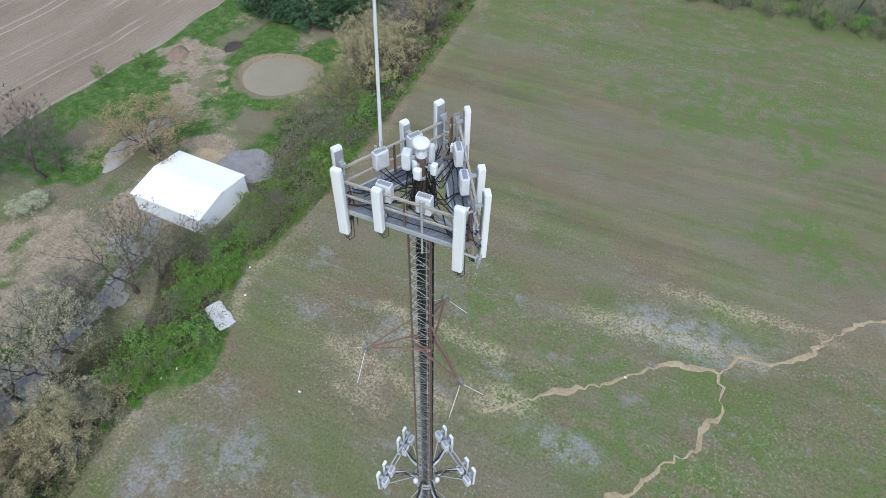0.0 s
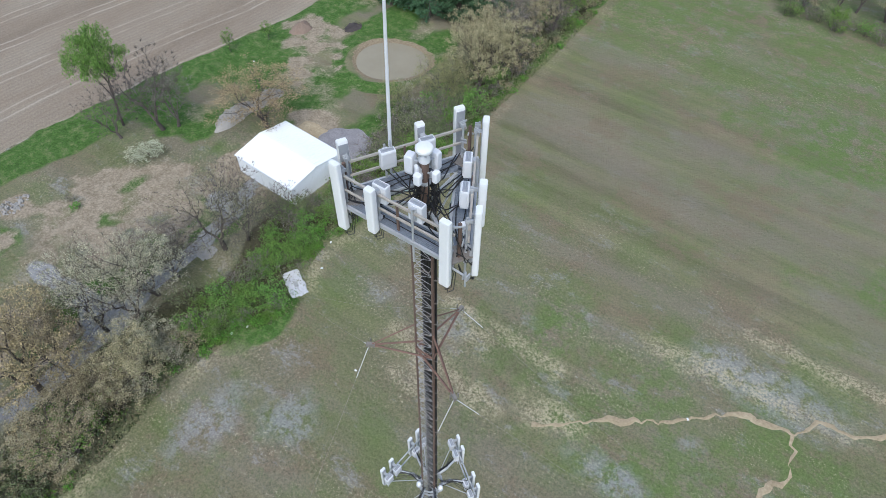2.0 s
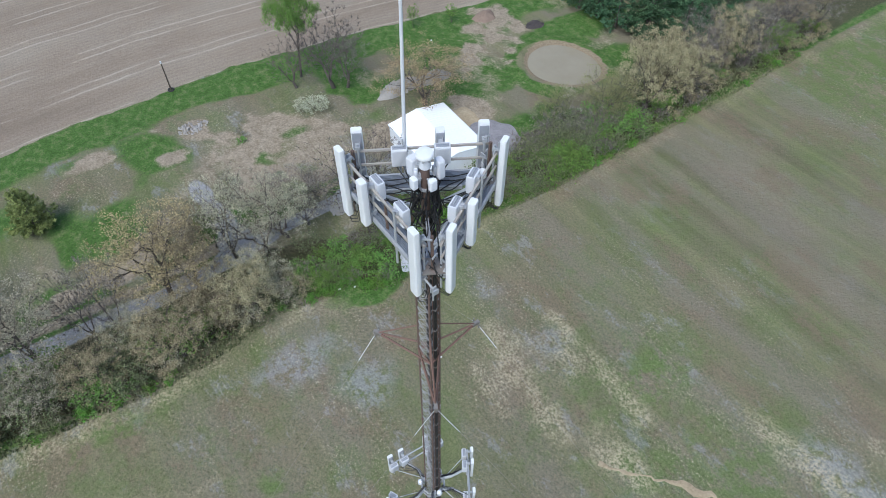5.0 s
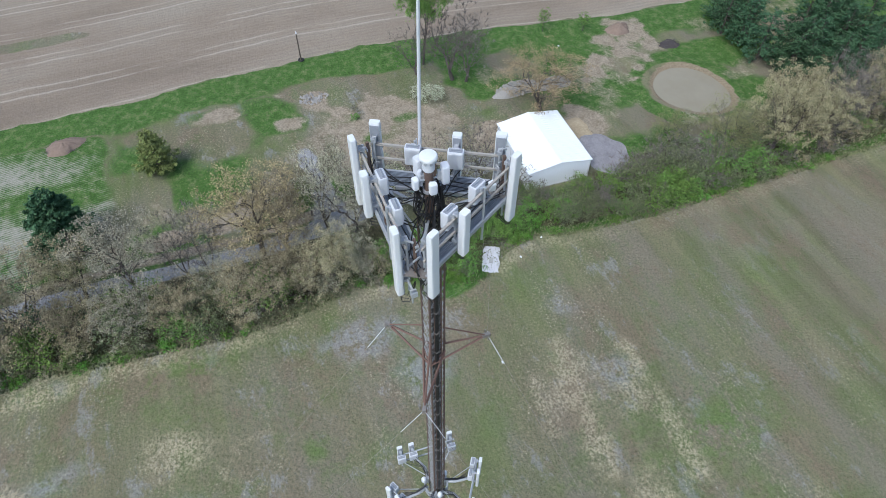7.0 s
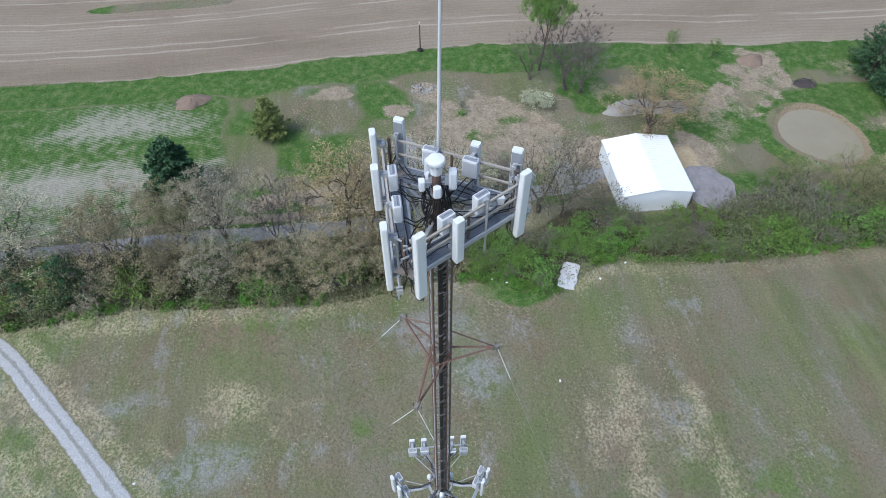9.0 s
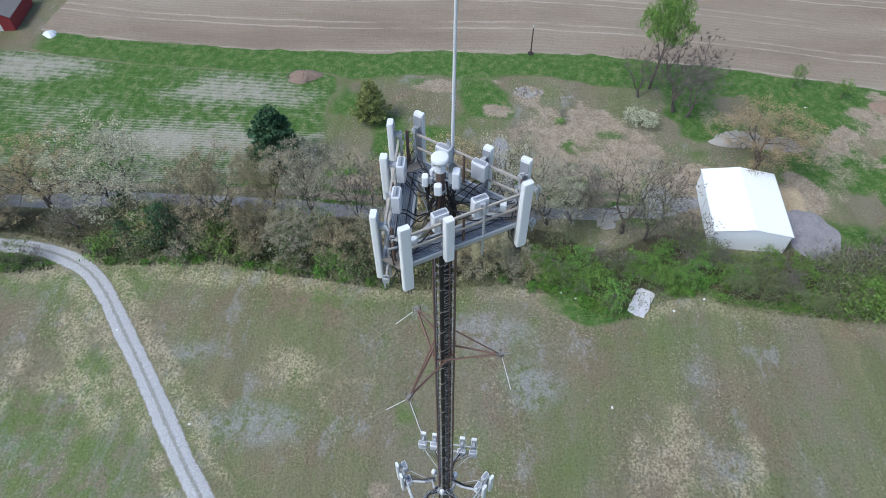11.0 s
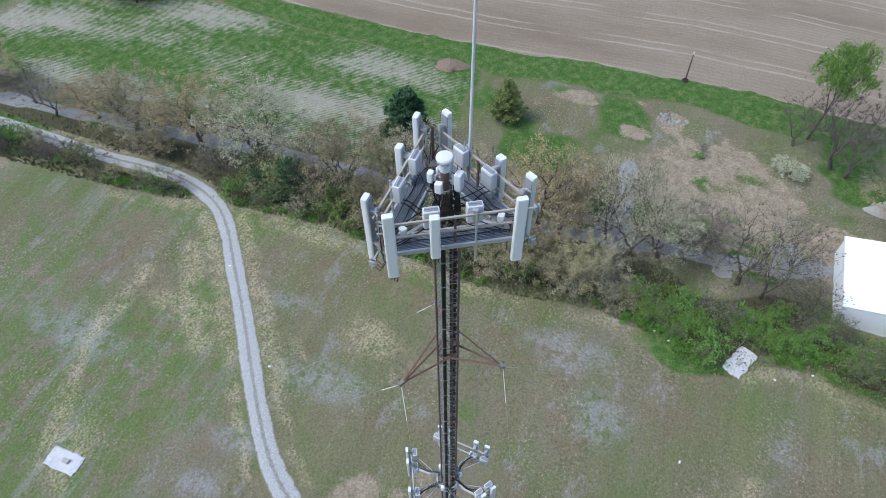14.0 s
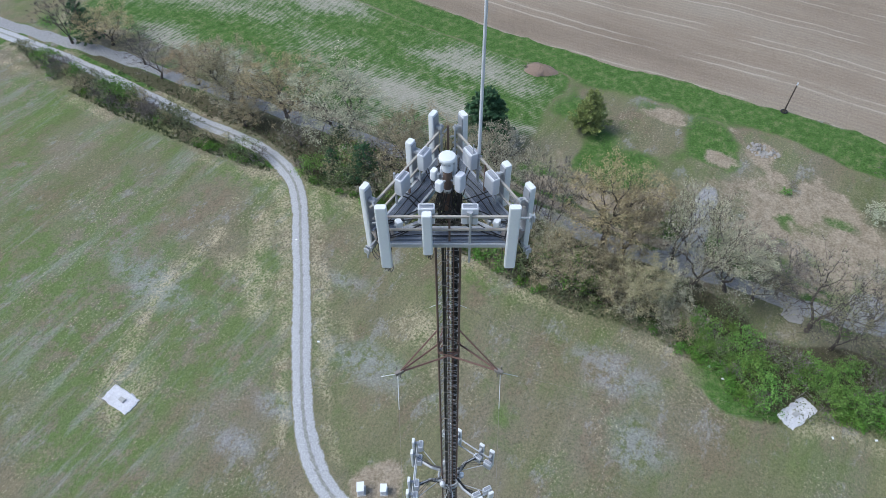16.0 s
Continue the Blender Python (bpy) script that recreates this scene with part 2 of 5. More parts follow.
    till = ramp(t, noise_of(t, 0.03, 6, 0.65, (2.2, 0.5, 1)), [(0.34, (0.23, 0.185, 0.14)), (0.5, (0.285, 0.235, 0.18)), (0.68, (0.33, 0.285, 0.225))])
    till = mix(t, calc(t, "MULTIPLY_ADD", fine_lines, 0.12, 0.14), till, (0.21, 0.165, 0.13))
    way = calc(t, "PINGPONG", calc(t, "ADD", drill, 1.0), 6.0)
    pair = calc(t, "ABSOLUTE", calc(t, "SUBTRACT", way, 1.3))
    track = calc(t, "MULTIPLY", calc(t, "SUBTRACT", 1.0, step(t, pair, 0.1, 0.42)), step(t, noise_of(t, 0.06, 5, 0.6), 0.36, 0.58))
    till = mix(t, calc(t, "MULTIPLY", track, 0.6), till, (0.47, 0.415, 0.345))
    till = mix(t, 0.4, till, mix(t, 1.0, till, ramp(t, grit, [(0.3, (0.5, 0.5, 0.5)), (0.7, (1.5, 1.5, 1.5))]), "MULTIPLY"))
    col = mix(t, soft(plough, 0.4, 0.6, 0.5), col, till)
    stone = ramp(t, grit, [(0.32, (0.2, 0.2, 0.205)), (0.55, (0.33, 0.33, 0.335)), (0.7, (0.48, 0.48, 0.48))])
    col = mix(t, soft(gravel, 0.35, 0.65, 0.6), col, stone)
    col = mix(t, soft(mud, 0.4, 0.6, 0.5), col, ramp(t, grit, [(0.35, (0.19, 0.15, 0.10)), (0.65, (0.33, 0.27, 0.185))]))
    # leaf litter, its colour darkened to hold the shade under the hedgerow too
    leaf_shade_at = t.nodes.new("ShaderNodeAttribute")
    leaf_shade_at.attribute_name = "litter"
    col = mix(t, calc(t, "MULTIPLY", soft(leaf_shade_at.outputs["Fac"], 0.3, 0.7, 1.0), 0.9), col, ramp(t, fine, [(0.36, (0.035, 0.036, 0.02)), (0.5, (0.075, 0.07, 0.042)), (0.66, (0.17, 0.15, 0.095))]))
    t.links.new(col, b.inputs["Base Color"])
    bump(t, b, calc(t, "ADD", grit, calc(t, "MULTIPLY", tuft, 1.5)), 0.7, 0.25)
    return m


def stone_material(name, low, high, scale=5.0):
    m, t, b = material(name, 0.95)
    fac = calc(t, "MULTIPLY_ADD", noise_of(t, scale, 7, 0.75), 0.65, calc(t, "MULTIPLY", noise_of(t, scale * 0.12, 4), 0.35))
    t.links.new(ramp(t, fac, [(0.34, low), (0.66, high)]), b.inputs["Base Color"])
    bump(t, b, fac, 0.6, 0.08)
    return m


def road_material():
    m, t, b = material("pale gravel road", 0.95)
    a = t.nodes.new("ShaderNodeAttribute")
    a.attribute_name = "across"
    off = calc(t, "ADD", calc(t, "ABSOLUTE", a.outputs["Fac"]), calc(t, "MULTIPLY", calc(t, "SUBTRACT", noise_of(t, 1.3, 5, 0.7), 0.5), 0.5))
    grit = noise_of(t, 5.0, 7, 0.75)
    stone = ramp(t, grit, [(0.32, (0.27, 0.275, 0.29)), (0.55, (0.44, 0.445, 0.46)), (0.7, (0.58, 0.585, 0.6))])
    middle = calc(t, "SUBTRACT", 1.0, step(t, off, 0.06, 0.24))
    col = mix(t, calc(t, "MULTIPLY", middle, 0.75), stone, ramp(t, grit, [(0.35, (0.13, 0.135, 0.10)), (0.65, (0.3, 0.3, 0.27))]))
    col = mix(t, step(t, off, 0.78, 0.98), col, ramp(t, grit, [(0.35, (0.13, 0.135, 0.07)), (0.65, (0.24, 0.22, 0.14))]))
    t.links.new(col, b.inputs["Base Color"])
    bump(t, b, grit, 0.5, 0.06)
    return m


GROUND, ROAD = ground_material(), road_material()
PAD = stone_material("white pad gravel", (0.46, 0.46, 0.49), (0.72, 0.72, 0.76), 9.0)
SLATE = stone_material("dark purple grey gravel", (0.15, 0.145, 0.16), (0.36, 0.345, 0.36), 4.0)
WASH = stone_material("washed tan soil", (0.24, 0.185, 0.11), (0.50, 0.41, 0.28), 2.5)
WATER, _wt, _wb = material("murky pond water", 0.12)
_wt.links.new(ramp(_wt, noise_of(_wt, 0.15, 3), [(0.3, (0.285, 0.25, 0.175)), (0.7, (0.32, 0.285, 0.205))]), _wb.inputs["Base Color"])
bump(_wt, _wb, noise_of(_wt, 3.0, 3), 0.06, 0.03)


# ---- mesh helpers ----
class Geo:
    """Points and faces of one mesh in the making."""

    def __init__(self):
        self.v, self.f = [], []

    def box(self, c, s, m=None, taper=1.0):
        n = len(self.v)
        for z in (-0.5, 0.5):
            k = taper if z > 0 else 1.0
            for x, y in ((-0.5, -0.5), (0.5, -0.5), (0.5, 0.5), (-0.5, 0.5)):
                p = Vector((x * s[0] * k, y * s[1] * k, z * s[2]))
                self.v.append((m @ p if m else p) + Vector(c))
        self.f += [(n, n + 3, n + 2, n + 1), (n + 4, n + 5, n + 6, n + 7)]
        self.f += [(n + i, n + (i + 1) % 4, n + 4 + (i + 1) % 4, n + 4 + i) for i in range(4)]
        return self

    def tube(self, path, r, sides=6, r_end=None):
        path = [Vector(p) for p in path]
        n, last = len(self.v), len(path) - 1
        ref = Vector((0, 0, 1))
        for i, p in enumerate(path):
            d = (path[min(i + 1, last)] - path[max(i - 1, 0)]).normalized()
            a = d.cross(ref)
            a = (a if a.length > 0.05 else d.cross(Vector((1, 0, 0)))).normalized()
            b = d.cross(a)
            k = r if r_end is None else r + (r_end - r) * i / max(last, 1)
            for j in range(sides):
                w = 2 * math.pi * j / sides
                self.v.append(p + k * (math.cos(w) * a + math.sin(w) * b))
        for i in range(last):
            for j in range(sides):
                q = n + i * sides
                self.f.append((q + j, q + (j + 1) % sides, q + sides + (j + 1) % sides, q + sides + j))
        self.f += [tuple(n + j for j in reversed(range(sides))), tuple(n + last * sides + j for j in range(sides))]
        return self

    def rings(self, rings):
        """Skin over closed rings of points, with both ends filled."""
        n, k = len(self.v), len(rings[0])
        for ring in rings:
            self.v += [Vector(p) for p in ring]
        for i in range(len(rings) - 1):
            for j in range(k):
                q = n + i * k
                self.f.append((q + j, q + (j + 1) % k, q + k + (j + 1) % k, q + k + j))
        self.f += [tuple(n + j for j in reversed(range(k))), tuple(n + (len(rings) - 1) * k + j for j in range(k))]
        return self

    def mesh(self, name, mat, smooth=False):
        me = bpy.data.meshes.new(name)
        me.from_pydata([tuple(p) for p in self.v], [], self.f)
        me.materials.append(mat)
        if smooth:
            me.polygons.foreach_set("use_smooth", [True] * len(me.polygons))
        me.update()
        return me


def part(name, geo, mat, parent=None, label="", smooth=False):
    me = geo if isinstance(geo, bpy.types.Mesh) else geo.mesh(name, mat, smooth)
    ob = new(name, me)
    if parent:
        ob.parent = parent
    return tagged(ob, label)


def thing(name, label, category, m=None, group="", kind=""):
    ob = new(name)
    ob.empty_display_size = 0.2
    if m is not None:
        ob.matrix_basis = m
    return tagged(ob, label, category, group, kind)


def rounded(w, d, r, z, k=1.0, cx=0.0, cy=0.0):
    """A rounded rectangle as a ring at height z."""
    out = []
    for sx, sy, a0 in ((1, 1, 0), (-1, 1, 90), (-1, -1, 180), (1, -1, 270)):
        for a in (0, 45, 90):
            w2 = radians(a0 + a)
            out.append((cx + k * (sx * (w / 2 - r) + r * math.cos(w2)), cy + k * (sy * (d / 2 - r) + r * math.sin(w2)), z))
    return out


def disc(r, z, n=16, cx=0.0, cy=0.0):
    return [(cx + r * math.cos(2 * math.pi * i / n), cy + r * math.sin(2 * math.pi * i / n), z) for i in range(n)]


def polar(deg, r, z=0.0):
    return Vector((r * math.cos(radians(deg)), r * math.sin(radians(deg)), z))


# ---- ground ----
LATTICE = np.random.RandomState(7).rand(64, 64)


def rough(X, Y, scale, shift=0.0):
    """Smooth value noise, 0 to 1, in three octaves."""
    out, total = 0.0, 0.0
    for k in range(3):
        u, v = X / scale * 2**k + 11.3 + shift + 5 * k, Y / scale * 2**k + 3.7 + shift * 2
        i, j = np.floor(u).astype(int), np.floor(v).astype(int)
        a, b = u - i, v - j
        a, b = a * a * (3 - 2 * a), b * b * (3 - 2 * b)
        L = lambda p, q: LATTICE[p % 64, q % 64]
        value = (L(i, j) * (1 - a) + L(i + 1, j) * a) * (1 - b) + (L(i, j + 1) * (1 - a) + L(i + 1, j + 1) * a) * b
        out, total = out + value * 0.5**k, total + 0.5**k
    return out / total


def smooth(x, a, b):
    u = np.clip((x - a) / (b - a), 0, 1)
    return u * u * (3 - 2 * u)


def near(X, Y, line):
    """Distance to a line of points."""
    best = np.full(np.shape(X), 1e9)
    for (x0, y0), (x1, y1) in zip(line, line[1:]):
        dx, dy = x1 - x0, y1 - y0
        s = np.clip(((X - x0) * dx + (Y - y0) * dy) / (dx * dx + dy * dy), 0, 1)
        best = np.minimum(best, np.hypot(X - x0 - s * dx, Y - y0 - s * dy))
    return best


def spots(X, Y, blobs, wobble=0.55):
    """1 inside any of the blobs (x, y, radius along x, along y), falling to 0 over their uneven rim."""
    out = np.zeros(np.shape(X))
    w = (rough(X, Y, 9.0, 2.0) - 0.5) * 2 * wobble + (rough(X, Y, 2.5, 4.0) - 0.5) * wobble
    for x, y, rx, ry in blobs:
        out = np.maximum(out, 1 - smooth(np.hypot((X - x) / rx, (Y - y) / ry) + w, 0.35, 1.6))
    return out


HEDGE_Y = [-220, -144, -123, -105, -85, -72, -59, -41, -28, -17, -9, -2, 6, 13, 16, 20, 25, 31, 36, 41, 47, 57, 68, 80, 114, 132, 200]
HEDGE_X = [-47, -47, -45.7, -45.1, -45.6, -46.8, -49, -50.5, -48.7, -47.4, -47, -47.7, -49, -47.6, -47.2, -44, -43.2, -47.5, -48.8, -46.8, -46, -45.3, -45, -44.8, -44.8, -44.9, -44]
PLOUGH_Y = [-320, -100, -76, -50, -30, -8, 12, 31, 57, 82, 106, 250]
PLOUGH_X = [-117, -116, -112.5, -111.2, -111.3, -112.8, -113.4, -112.6, -109.0, -104.3, -101.8, -96]
LANE = [(-54, -190), (-56, -150), (-59.7, -120), (-60.8, -100), (-62.3, -75), (-63.8, -61), (-64.2, -48), (-63.7, -36), (-63.5, -27), (-63, -18), (-62.5, -8), (-63, 0), (-64, 5), (-64.7, 13), (-65.3, 24), (-66.5, 33), (-69, 39)]
STREAKS = [([(-37.9, -59.6), (-29.8, -54.4), (-22.6, -48.1)], 1.5), ([(-31.4, -63.8), (-18.2, -64.1), (-1.7, -57)], 1.3), ([(-35.2, -44.2), (-22.5, -33.6), (-15.7, -28.6)], 0.5), ([(-15.7, -36.9), (-8, -30.4)], 0.8)]
STREAKS += [([(-29.1, 29.9), (-18.9, 28.2), (-11, 27.6)], 1.3), ([(-24.7, 39), (-6, 38)], 1.2), ([(-25.1, 24.3), (-17, 23)], 0.7), ([(-45.5, 19.1), (-47.4, 13.8)], 1.2)]
DRIVE = [(-4.5, -14), (-5.8, -20.3), (-7.6, -24.4), (-11.1, -29), (-16.2, -33.7), (-22, -38.4), (-30.3, -45), (-37.7, -51.2), (-43.9, -56.4), (-48.3, -61.6), (-51.2, -68.8), (-52.1, -76.8), (-51.9, -88.2), (-52.3, -98.2), (-53.1, -114.3), (-53.3, -133), (-52.7, -150), (-51, -190)]
POND = (-72.8, 84.6)
GULLY = [(-4.5, 28.5), (-2.2, 29.9), (2.2, 33.9), (9.1, 38.7), (12.5, 41.3), (18, 46.4), (20.5, 46.4), (23.5, 47.8), (25.1, 47.4), (26.3, 50.2), (28.1, 52.1), (31.3, 52.2), (36.2, 55.6), (41.5, 62.8), (46.9, 66.9), (58, 72)]
GULLY_ARM = [(25.1, 47.4), (25.4, 43.4), (25.9, 40.9), (24, 38.7), (23.5, 34.1), (20, 31), (17.4, 26.2), (14.3, 23.7), (12.5, 21)]


def pond_reach(X, Y):
    """1 on the pond's shore, less inside."""
    a = np.arctan2(Y - POND[1], X - POND[0])
    return np.hypot((X - POND[0]) / 7.7, (Y - POND[1]) / 7.4) / (1 + 0.05 * np.sin(2 * a + 0.6) + 0.03 * np.sin(3 * a))


def height(X, Y):
    z = (rough(X, Y, 26.0) - 0.5) * 0.5 + (rough(X, Y, 5.0, 1.0) - 0.5) * 0.12
    r = pond_reach(X, Y)
    z = z * smooth(r, 1.1, 1.7) + 0.35 * smooth(r, 1.0, 1.2) * (1 - smooth(r, 1.3, 1.6)) - 0.9 * (1 - smooth(r, 0.75, 1.08))
    for line in (LANE, DRIVE):
        z = z * (0.15 + 0.85 * smooth(near(X, Y, line), 1.5, 4.0))
    flat = np.minimum(np.hypot(np.maximum(np.abs(X + 65.2) - 7.5, 0), np.maximum(np.abs(Y - 45.3) - 6.5, 0)), 4) / 4
    return z * flat - 0.05 * (1 - flat)


def build_ground():
    inner_x, inner_y = np.arange(-180, 62, 0.95), np.arange(-185, 195, 0.95)
    grow = np.cumsum(np.geomspace(1.2, 190, 26))
    xs = np.r_[-180 - grow[::-1], inner_x, inner_x[-1] + grow]
    ys = np.r_[-185 - grow[::-1], inner_y, inner_y[-1] + grow]
    X, Y = np.meshgrid(xs, ys)
    Z = height(X, Y)
    nx, ny = len(xs), len(ys)
    me = bpy.data.meshes.new("ground")
    i = (np.arange(ny - 1)[:, None] * nx + np.arange(nx - 1)).ravel()
    quads = np.stack([i, i + 1, i + nx + 1, i + nx], 1)
    me.vertices.add(nx * ny)
    me.vertices.foreach_set("co", np.stack([X, Y, Z], -1).ravel())
    me.loops.add(quads.size)
    me.loops.foreach_set("vertex_index", quads.ravel())
    me.polygons.add(len(quads))
    me.polygons.foreach_set("loop_start", np.arange(0, quads.size, 4))
    me.polygons.foreach_set("use_smooth", np.ones(len(quads), bool))
    me.update(calc_edges=True)

    wob = (rough(X, Y, 12.0, 3.0) - 0.5) * 2
    edge = np.interp(Y, PLOUGH_Y, PLOUGH_X)
    hedge = np.interp(Y, HEDGE_Y, HEDGE_X)
    plough = smooth(edge - X + wob * 1.2 + (rough(X, Y, 3.0, 5.0) - 0.5) * 1.6, -0.9, 0.9) * smooth(Y + 101 + wob * 2, -2, 2)
    plough *= 1 - spots(X, Y, [(-141, -48, 2.2, 16)], 0.3)
    inside = smooth(hedge - X, -0.5, 1.5)
    west = smooth(hedge - 11 - X, -2, 3)
    lush = smooth(X - edge, -1, 1) * (1 - smooth(X - edge + wob * 5, 7, 13)) * smooth(Y, -110, -90)
    lush = np.maximum(lush, 0.72 * west * smooth(rough(X, Y, 13.0, 6.0), 0.4, 0.66))
    lush = np.maximum(lush, 0.85 * inside * (1 - west) * smooth(rough(X, Y, 11.0, 9.0) + 0.25 * smooth(Y, 5, 20), 0.4, 0.6))
    lush = np.maximum(lush, spots(X, Y, [(-79, 66, 8, 8), (-95, 66, 10, 10), (-60, 66, 7, 12), (-46, 20, 3.4, 7), (-96, 43, 8, 6), (-83, 99, 6, 16), (-86, 26, 1.3, 2.6), (-88, 46, 4, 7), (-89, 17, 0.8, 0.9), (-95, 101, 8, 10)]))
    tint = spots(X, Y, [(22, 112, 26, 14), (35, 78, 12, 7), (16, 30, 12, 6), (-10, 43, 5, 9), (-48, -39, 2, 5), (-26, -7, 2, 2), (-45, -22, 4, 7), (5, -52, 8, 12), (-5, -85, 22, 14)], 0.8)
    tint = np.maximum(tint, 0.85 * smooth(-Y - 30 + wob * 8, 0, 14) * smooth(rough(X, Y, 14.0, 25.0), 0.34, 0.6))
    tint = np.maximum(tint, 0.75 * smooth(Y, 18, 30) * (1 - smooth(Y + wob * 6, 42, 58)) * smooth(X, -8, 4) * smooth(rough(X, Y, 10.0, 27.0), 0.36, 0.56))
    tint = np.maximum(tint, 0.8 * smooth(Y, 100, 135) * smooth(X, -46, -42) * smooth(rough(X, Y, 30.0, 12.0), 0.3, 0.6)) * smooth(X - hedge, 0, 2)
    bare = spots(X, Y, [(-86, 22, 10, 12), (-76, 25, 7, 10), (-78, 15, 7, 7), (-100, -5, 2.4, 8), (-92, 4, 3, 4), (-98.5, 11, 2.2, 3.4), (-102, 5, 2, 3), (-90, 78, 8, 11), (-97.5, 83, 4, 5), (-70.5, -16, 2, 16), (-69.5, -30, 1.6, 10), (-70, 38, 6, 6), (-76, 41, 3, 6), (-71, 59, 5, 4), (-86, 55, 2, 7), (-101, -36, 3, 5), (-13, -8, 4, 4), (-9, -16, 3, 3), (-74, -2, 5, 6), (-80, 32, 7, 6)], 0.75) * (0.45 + 0.75 * rough(X, Y, 5.0, 8.0)) * (0.55 + 0.95 * smooth(rough(X, Y, 3.4, 51.0), 0.3, 0.62))
    bare = np.maximum(bare, 0.5 * west * smooth(rough(X, Y, 9.0, 15.0), 0.5, 0.66) * smooth(X, -100, -94))
    bare = np.maximum(bare, 0.55 * inside * (1 - west) * smooth(rough(X, Y, 7.0, 18.0), 0.5, 0.66) * (1 - 0.7 * smooth(Y, 8, 20)))
    side = near(X, Y, LANE)
    gravel = 1 - smooth(side + wob * 0.35, 1.3, 1.9)
    gravel = np.maximum(gravel, spots(X, Y, [(-66, 6, 5, 3.0), (-73, 5.6, 6, 2.2), (-80, 5.4, 4, 1.8), (-69, 33, 4, 3)], 0.3))
    bare = np.maximum(bare, 0.8 * (1 - smooth(np.abs(side - 3.4) + wob, 0.4, 1.6)) * smooth(-X, 63, 66))
    grey = spots(X, Y, [(-31.9, 9.8, 3.2, 3.2), (14, 38, 1.6, 1.2), (-34.8, 33, 1.6, 2.2), (-19, -65, 3, 8), (-12, -34, 1.6, 5), (-34, -40, 2, 4), (-24, -28, 2.4, 5), (18, 52, 8, 3), (9, 28, 6, 2), (-21, 36, 2.4, 3), (-40, 4, 3, 5), (-5, -36, 2, 3)], 0.9) * 0.8
    straw = spots(X, Y, [(-23.5, 28.6, 4, 3.2), (-46, -14, 1.4, 5), (-44.8, 17, 2, 4), (16, 51, 10, 1.2), (24, 60, 9, 1.2), (-3.5, 31, 4, 1.6), (-28, -53, 1.2, 7), (-46.5, 31, 2, 2), (-47.4, -40, 1.6, 14), (-19, 36, 3, 3.5), (-3, -54, 4.4, 3.6), (8, 50, 8, 1.4), (-33, -24, 3, 4)], 1.0)
    straw = np.maximum(straw, 0.95 * (1 - smooth(np.abs(near(X, Y, DRIVE) - 2.7) + wob * 0.8, 0.4, 1.6)) * smooth(rough(X, Y, 6.0, 21.0), 0.34, 0.5))
    straw = np.maximum(straw, 0.85 * (1 - smooth(np.abs(X - hedge - 1.3) + wob * 0.9, 0.5, 2.2)) * smooth(rough(X, Y, 8.0, 31.0), 0.34, 0.54) * (1 - 0.6 * smooth(Y, 30, 45)))
    for line, half in STREAKS:
        straw = np.maximum(straw, 1 - smooth(near(X, Y, line) + wob * half * 0.7 + (rough(X, Y, 2.2, 37.0) - 0.5) * half * 1.6, half * 0.3, half * 1.8))
    for cx, cy, r, a0, a1 in ((-33, -28.5, 4.6, 20, 130), (-33, -28.5, 5.8, 20, 110), (-26, -14, 5.0, 150, 260), (-24, -36, 4.4, 110, 220)):
        ang = np.degrees(np.arctan2(Y - cy, X - cx)) % 360
        straw = np.maximum(straw, 0.7 * (1 - smooth(np.abs(np.hypot(X - cx, Y - cy) - r), 0.1, 0.5)) * ((ang > a0) & (ang < a1)))
    crop = smooth(X - edge, 7, 10) * smooth(-30 + wob * 9 - Y, -6, 6) * smooth(-68 - X, -1, 1) * smooth(Y + 150, 0, 8)
    mud = smooth(pond_reach(X, Y), 0.7, 0.95) * (1 - smooth(pond_reach(X, Y) + wob * 0.08, 1.1, 1.22))
    mud = np.maximum(mud, 1 - smooth(pond_reach(X, Y), 0.9, 1.0))
    shore = pond_reach(X, Y)
    straw = np.maximum(straw, 0.9 * (1 - smooth(np.abs(shore - 1.36) + wob * 0.05, 0.03, 0.12)) * smooth(X + 0.35 * Y, -46, -38))
    lush = np.maximum(lush, (1 - smooth(np.abs(shore - 1.5) + wob * 0.1, 0.12, 0.36)) * (1 - smooth(X, -66, -60)))
    lush = lush * (1 - crop)
    bare, straw, grey = bare * (1 - crop), straw * (1 - crop), grey * (1 - inside)
    for name, layers in (("kinds", (plough, lush, bare, gravel)), ("spots", (grey, straw, crop, mud))):
        a = me.color_attributes.new(name, "FLOAT_COLOR", "POINT")
        a.data.foreach_set("color", np.clip(np.stack(layers, -1), 0, 1).astype(np.float32).ravel())
    a = me.attributes.new("tint", "FLOAT", "POINT")
    a.data.foreach_set("value", tint.astype(np.float32).ravel())
    # strip inside the hedge: leaf litter plus painted shade beneath the crowns
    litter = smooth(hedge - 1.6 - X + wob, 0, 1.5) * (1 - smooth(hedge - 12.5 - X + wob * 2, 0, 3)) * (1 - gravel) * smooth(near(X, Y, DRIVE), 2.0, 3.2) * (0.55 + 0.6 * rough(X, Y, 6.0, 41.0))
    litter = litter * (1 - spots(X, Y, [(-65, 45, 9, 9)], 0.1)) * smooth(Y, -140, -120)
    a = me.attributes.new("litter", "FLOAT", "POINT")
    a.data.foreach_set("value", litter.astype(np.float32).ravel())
    a = me.attributes.new("calm", "FLOAT", "POINT")
    a.data.foreach_set("value", (smooth(Y + wob * 8, 45, 75) * (1 - 0.6 * smooth(Y + wob * 10, 100, 125))).astype(np.float32).ravel())
    a = me.attributes.new("furrow", "FLOAT", "POINT")
    a.data.foreach_set("value", (edge - X).astype(np.float32).ravel())
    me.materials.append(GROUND)
